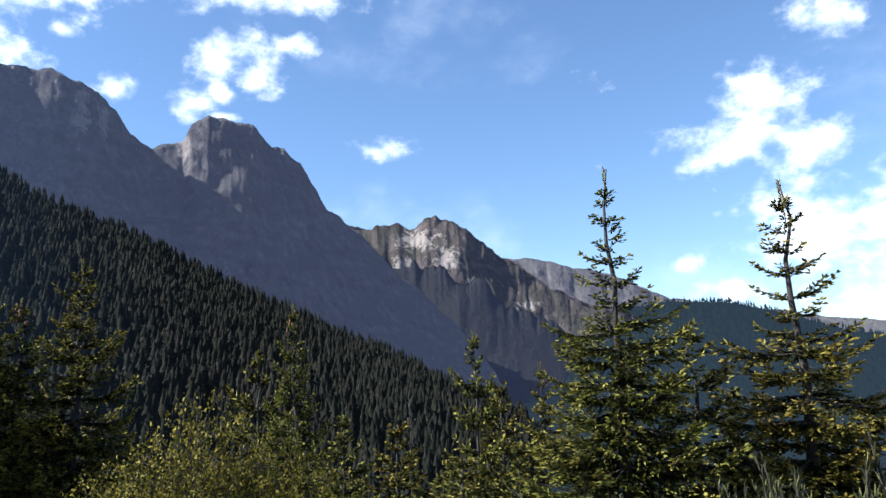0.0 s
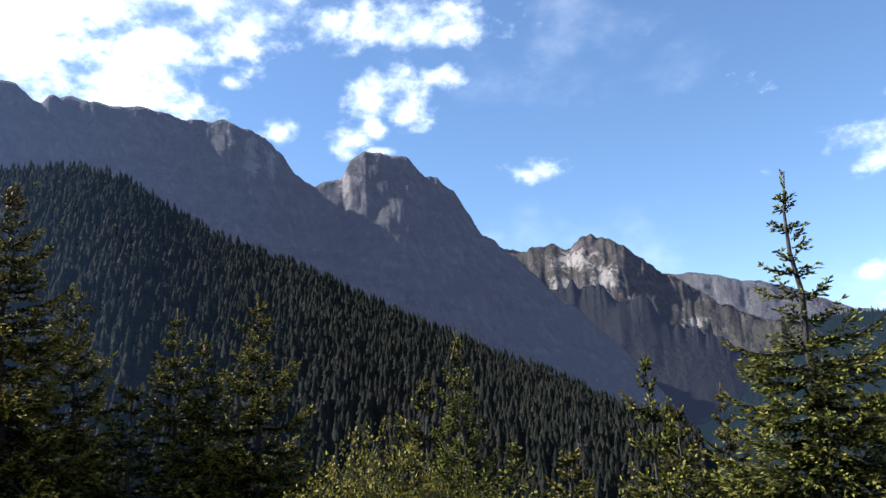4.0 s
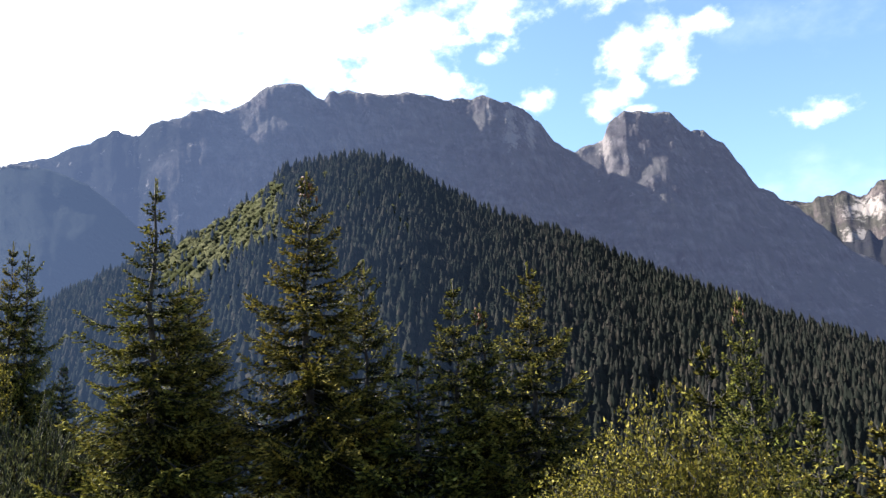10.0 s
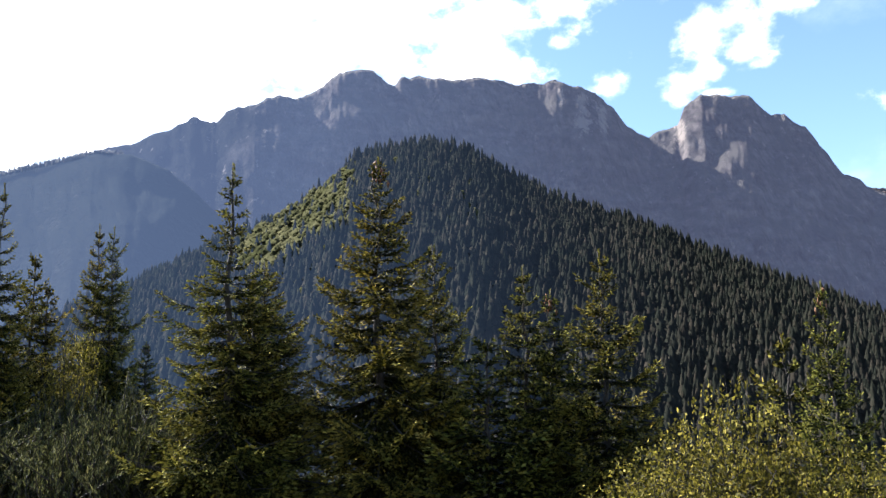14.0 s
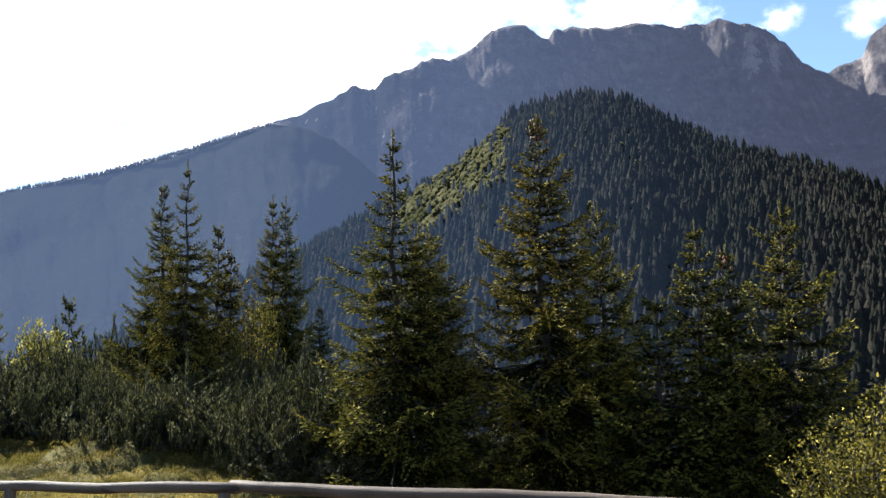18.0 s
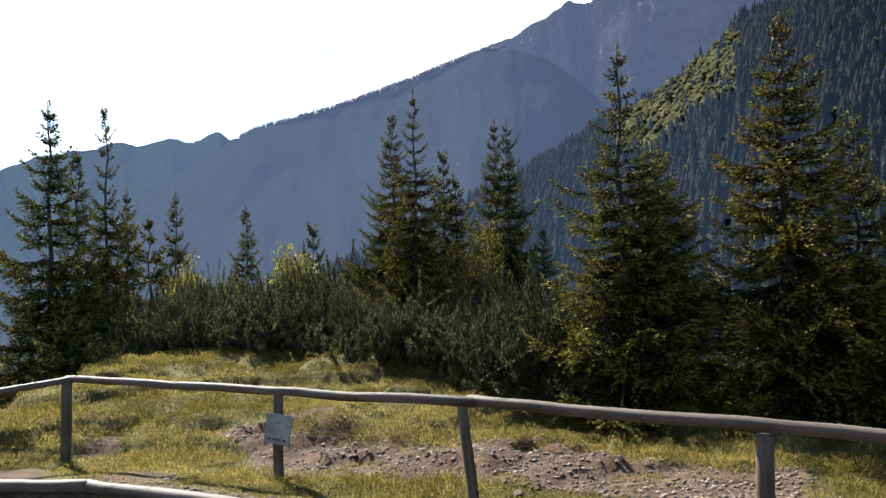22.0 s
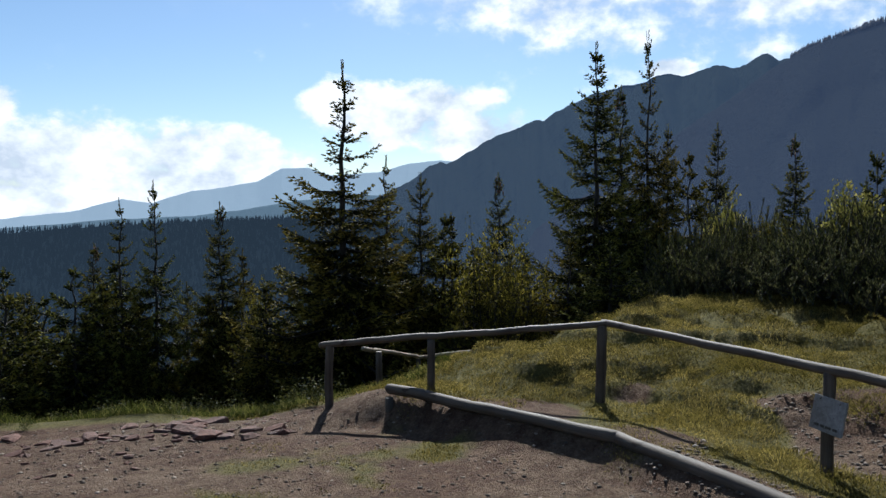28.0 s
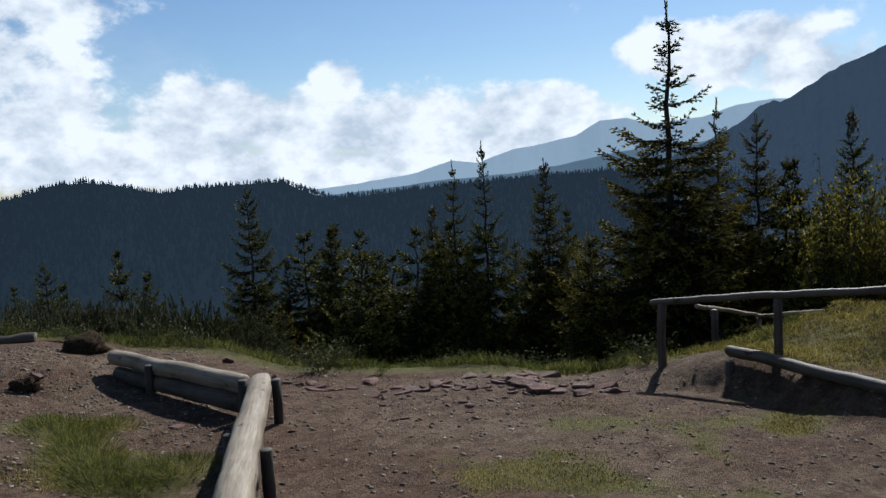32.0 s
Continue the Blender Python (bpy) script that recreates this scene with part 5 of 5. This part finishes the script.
turf_blades("verge_grass", (-9.8, -15.0, 4.5, -8.6), 5200, 0.22, 32, "longer seeding grass and weeds along the path edge", 0.55, VERGE)


def weed_model(number):
    """A broad-leaved weed of the verge."""
    ob = empty("verge_weed", (0, 0, 0), "broad-leaved green weed in the path verge", "plant", "weeds along the verge")
    sp, st = leafy_arrays(0.4, 0.26, 600 + number, stems=9, leaves=210, leaf=0.055)
    v, f = blades(*sp, 60 + number)
    tagged(soup("foliage", v, f, PINE if number else VERGE, ob), kind="stuff")
    v, f = sticks(st[0], st[1], st[2] * 0.35, st[3] * 0.35)
    tagged(soup("stemwood", v, f, VERGE, ob), kind="stuff")
    return ob


WEEDS = [weed_model(0), weed_model(1)]
sow = random.Random(15)
for k in range(46):
    az = sow.uniform(141, 186)
    d = float(np.interp(az, EDGE_AZ, EDGE_R)) + sow.uniform(-0.6, 1.4)
    x, y, _ = polar(az, d)
    m = pose(x, y, hz(x, y) - 0.02, 0, 0, sow.uniform(0, 360)) @ Matrix.Scale(sow.uniform(0.5, 1.0), 4)
    if k < 2:
        WEEDS[k].matrix_basis = m
    else:
        copy_thing(WEEDS[k % 2], m)
turf_blades("path_grass", (-7.6, -10.5, 2.0, -2.5), 2600, 0.042, 33, "thin worn grass in the trodden soil", 0.34)


def tussocks(name, box, count, seed, label, least=0.45, mat=GRASS, tall=1.0, edge=0):
    """Clumps of longer grass, each a burst of bent blades."""
    g = np.random.default_rng(seed)
    x, y = g.uniform(box[0], box[2], count), g.uniform(box[1], box[3], count)
    keep = grassy(x, y) > least
    x, y = x[keep], y[keep]
    if edge:
        s = g.uniform(0, 1, edge)
        # a thick fringe above the bare trail, and lone clumps on it
        lone = np.array([(-8.24, 0.72), (-9.1, -1.45), (-8.5, -2.1), (-8.75, 1.6), (-8.1, -1.0), (-9.4, 0.3)])
        x = np.concatenate([x, -10.0 + 0.95 * s + g.normal(size=edge) * 0.12, lone[:, 0]])
        y = np.concatenate([y, -3.6 + 6.6 * s, lone[:, 1]])
        edge += len(lone)
    per = 340
    size = g.uniform(0.13, 0.38, len(x))
    size[len(x) - edge:] *= 1.15
    cx, cy, sz = np.repeat(x, per), np.repeat(y, per), np.repeat(size, per)
    n = len(cx)
    ang, out = g.uniform(0, 6.283, n), np.sqrt(g.random(n))
    px, py = cx + np.cos(ang) * out * sz, cy + np.sin(ang) * out * sz
    dome = 0.75 * sz * (1 - out ** 2)
    d = np.stack([np.cos(ang) * out * 1.1, np.sin(ang) * out * 1.1, 0.8 + 0 * out], 1) + g.normal(size=(n, 3)) * 0.22
    v, f = blades(np.stack([px, py, height(px, py) - 0.015 + dome * 0.4], 1), d, tall * (0.035 + 0.065 * sz) * g.uniform(0.6, 1.3, n), np.full(n, 0.0055), seed)
    tagged(soup(name, v, f, mat), label, "grass", kind="stuff")


tussocks("grass_tussocks", (-15.5, -10.5, -7.6, 3.5), 950, 34, "rounded yellow-green grass tussocks on the meadow", edge=80)
tussocks("path_tussocks", (-1.9, -10.4, 0.8, -7.0), 120, 35, "green grass tussocks in the worn ground beside the log barrier", 0.42, VERGE, 1.8)

# ---- stones ----
def stone_mesh(seed, flat):
    g = np.random.default_rng(seed)
    bm = bmesh.new()
    bmesh.ops.create_icosphere(bm, subdivisions=2, radius=0.5)
    planes = [(Vector(row).normalized(), d) for row, d in zip(g.normal(size=(9, 3)), g.uniform(0.20, 0.46, 9))]
    for v in bm.verts:
        n = v.co.normalized()
        reach = 0.55
        for p, d in planes:
            if n.dot(p) > 0.05:
                reach = min(reach, d / n.dot(p))
        v.co = n * reach * (1 + g.normal() * 0.035)
        v.co.z *= flat
    me = bpy.data.meshes.new("stone")
    bm.to_mesh(me)
    bm.free()
    me.materials.append(STONE)
    return me


def grit_material():
    m, t, b = material("mixed_grit")
    t.links.new(ramp(t, island(t), [(0.0, (0.0324, 0.0216, 0.0144)), (0.55, (0.108, 0.0756, 0.0518)), (0.9, (0.1944, 0.1476, 0.108)), (1.0, (0.3168, 0.2664, 0.216))]), b.inputs["Base Color"])
    b.inputs["Roughness"].default_value = 0.85
    return m


GRIT = grit_material()
STONES = [stone_mesh(200 + k, 0.45 + 0.12 * (k % 3)) for k in range(6)]
toss = random.Random(9)


def lay_stone(x, y, size, label="reddish weathered stone lying in the soil"):
    ob = new("stone", STONES[toss.randrange(6)])
    ob.matrix_basis = Matrix.Translation((x, y, hz(x, y) + 0.06 * size)) @ Matrix.Rotation(toss.uniform(0, 6.28), 4, "Z") @ Matrix.Diagonal((size, size * toss.uniform(0.6, 0.9), size * 0.8, 1))
    tagged(ob, label, "stone", "stones on the path")


for x, y, size in [
        (-5.37, -9.52, 0.34), (-5.29, -9.03, 0.30), (-5.41, -8.72, 0.36), (-5.74, -8.36, 0.26), (-4.39, -9.70, 0.34), (-3.95, -9.97, 0.24), (-3.66, -9.48, 0.14), (-4.42, -8.61, 0.13),
        (-2.98, -10.65, 0.24), (-1.99, -11.98, 0.22), (-2.82, -7.40, 0.11), (-1.26, -9.05, 0.2), (0.36, -11.22, 0.26), (-3.76, -10.6, 0.3),
        (-4.94, -10.0, 0.3), (-0.48, -12.08, 0.3), (-6.05, -8.20, 0.2), (-7.67, -0.40, 0.15), (-9.6, -2.6, 0.12), (-9.3, -2.3, 0.1), (-8.9, 0.86, 0.12)]:
    lay_stone(x, y, size)
def slab_mesh(seed):
    """A broken slab: an uneven polygon with thickness, chipped rim and a rough split top."""
    g = np.random.default_rng(seed)
    bm = bmesh.new()
    n = int(g.integers(7, 10))
    ang = np.sort((np.arange(n) + g.uniform(-0.35, 0.35, n)) * 2 * np.pi / n)
    rad = 0.5 * g.uniform(0.62, 1.08, n)
    rows = []
    for z, k in ((-0.3, 1.02), (0.12, 1.0), (0.22, 0.86)):
        rows.append([bm.verts.new((math.cos(a) * r * k * g.uniform(0.94, 1.06), math.sin(a) * r * k * g.uniform(0.94, 1.06), z + g.normal() * 0.035)) for a, r in zip(ang, rad)])
    for p, q in zip(rows, rows[1:]):
        for j in range(n):
            bm.faces.new((p[j], p[(j + 1) % n], q[(j + 1) % n], q[j]))
    top = bm.verts.new((g.normal() * 0.06, g.normal() * 0.06, 0.24 + g.normal() * 0.03))
    for j in range(n):
        bm.faces.new((rows[-1][j], rows[-1][(j + 1) % n], top))
    me = bpy.data.meshes.new("flat_stone")
    bm.to_mesh(me)
    bm.free()
    me.materials.append(STONE)
    return me


SLABS = [slab_mesh(300 + k) for k in range(6)]


def lay_slab(x, y, size):
    ob = new("flat_stone", SLABS[toss.randrange(6)])
    ob.matrix_basis = Matrix.Translation((x, y, hz(x, y) + 0.01)) @ Matrix.Rotation(radians(148 + toss.uniform(-25, 25)), 4, "Z") @ Matrix.Rotation(toss.uniform(-0.3, 0.3), 4, "X") @ Matrix.Rotation(toss.uniform(-0.25, 0.25), 4, "Y") @ Matrix.Diagonal((size * toss.uniform(1.1, 2.1), size * 0.75, size * toss.uniform(0.35, 0.7), 1))
    tagged(ob, "flat reddish slab set in the worn path edge", "stone", "slabs along the path edge")


# the broken row of slabs along the far edge of the path, and its heap
for k in range(46):
    u = k / 45 + toss.uniform(-0.01, 0.01)
    lay_slab(-2.2 - 4.0 * u + toss.uniform(-0.08, 0.08), -10.95 + 2.65 * u + toss.gauss(0, 0.16), toss.uniform(0.07, 0.20) * (1.35 if k % 7 < 3 else 0.8))
for k in range(16):
    lay_slab(-5.55 + toss.gauss(0, 0.2), -9.5 + toss.gauss(0, 0.24), toss.uniform(0.10, 0.26))
for k in range(14):
    lay_slab(toss.uniform(-5.2, -3.2), toss.uniform(-9.3, -8.0), toss.uniform(0.05, 0.12))
for k in range(60):
    lay_stone(toss.uniform(-6.6, -1.8), toss.uniform(-9.4, -8.2) - 0.35 * (k % 4), toss.uniform(0.04, 0.11))


def earth_material():
    m, t, b = material("dark_root_earth")
    n = noise_tex(t, 22, 7, 0.75)
    t.links.new(ramp(t, n, [(0.3, (0.012, 0.009, 0.006)), (0.7, (0.075, 0.055, 0.038))]), b.inputs["Base Color"])
    b.inputs["Roughness"].default_value = 1.0
    b.inputs["Specular IOR Level"].default_value = 0.0
    bump(t, b, n, 1.0, 0.05)
    return m


DARKEARTH = earth_material()


def earth_clod(x, y, wide, tall, turn):
    """A lump of dark earth with roots sticking out."""
    g = np.random.default_rng(int(abs(x * 100)))
    ob = empty("earth_clod", (x, y, hz(x, y) - 0.03), "dark clod of earth and roots beside the path", "earth clod", "clods of earth")
    bm = bmesh.new()
    bmesh.ops.create_icosphere(bm, subdivisions=3, radius=0.5)
    for v in bm.verts:
        n = v.co.copy()
        k = 1 + 0.24 * math.sin(9 * n.x + 3) * math.cos(11 * n.y) + 0.16 * math.sin(23 * n.z + 17 * n.x) + g.normal() * 0.08
        v.co = Vector((n.x * wide * k, n.y * wide * 0.6 * k, max(-0.05, n.z * tall * 1.4 * k + 0.3 * tall)))
    part("clod", bm, DARKEARTH, ob, "dark crumbling earth")
    for k in range(3):
        a = Vector((g.uniform(-0.4, 0.4) * wide, g.uniform(-0.2, 0.2) * wide, tall * 0.6))
        b = a + Vector((g.normal() * 0.12, g.normal() * 0.12, g.uniform(0.02, 0.1)))
        part("root", log_mesh(a, b, 0.014, 0.005, k, sides=6, rings=3), DARKEARTH, ob)
    ob.rotation_euler = (0, 0, radians(turn))


earth_clod(-0.1, -12.6, 0.62, 0.30, 35)
earth_clod(0.42, -10.9, 0.32, 0.17, -10)
stump_log = empty("short_log", (0.95, -13.6, hz(0.95, -13.6)), "short dark weathered log lying beside the path", "log")
fence_part("log", (0.65, -13.55, hz(0.65, -13.55) + 0.06), (1.3, -13.65, hz(1.3, -13.65) + 0.06), 0.09, 0.08, 97, stump_log, TIMBER, rings=6)


def pebbles(name, box, count, seed, lo, hi):
    g = np.random.default_rng(seed)
    x, y = g.uniform(box[0], box[2], count), g.uniform(box[1], box[3], count)
    keep = grassy(x, y) < 0.35
    x, y = x[keep], y[keep]
    n = len(x)
    size = lo + (hi - lo) * g.random(n) ** 4
    base = np.array([(1, 0, 0), (-1, 0, 0), (0, 1, 0), (0, -1, 0), (0, 0, 1), (0, 0, -1)]) * 0.5
    tri = np.array([(0, 2, 4), (2, 1, 4), (1, 3, 4), (3, 0, 4), (2, 0, 5), (1, 2, 5), (3, 1, 5), (0, 3, 5)])
    v = base[None] * size[:, None, None] * g.uniform(0.6, 1.3, (n, 6, 3)) * np.array([1, 1, 0.5])
    a = g.uniform(0, 6.283, n)
    c, s = np.cos(a)[:, None], np.sin(a)[:, None]
    v = np.stack([v[..., 0] * c - v[..., 1] * s, v[..., 0] * s + v[..., 1] * c, v[..., 2]], -1)
    v += np.stack([x, y, height(x, y) + 0.08 * size], -1)[:, None]
    f = (np.arange(n) * 6)[:, None, None] + tri[None]
    tagged(soup(name, v.reshape(-1, 3), f.reshape(-1, 3), GRIT), "small stones and grit scattered over the trodden soil", "gravel", kind="stuff")


pebbles("gravel", (-7.4, -12.0, 2.5, -3.0), 13000, 41, 0.006, 0.066)
pebbles("gravel", (-1.7, -13.0, 2.2, -7.4), 6000, 43, 0.008, 0.07)
pebbles("trail_gravel", (-10.0, -4.0, -6.6, 3.5), 15000, 42, 0.008, 0.075)
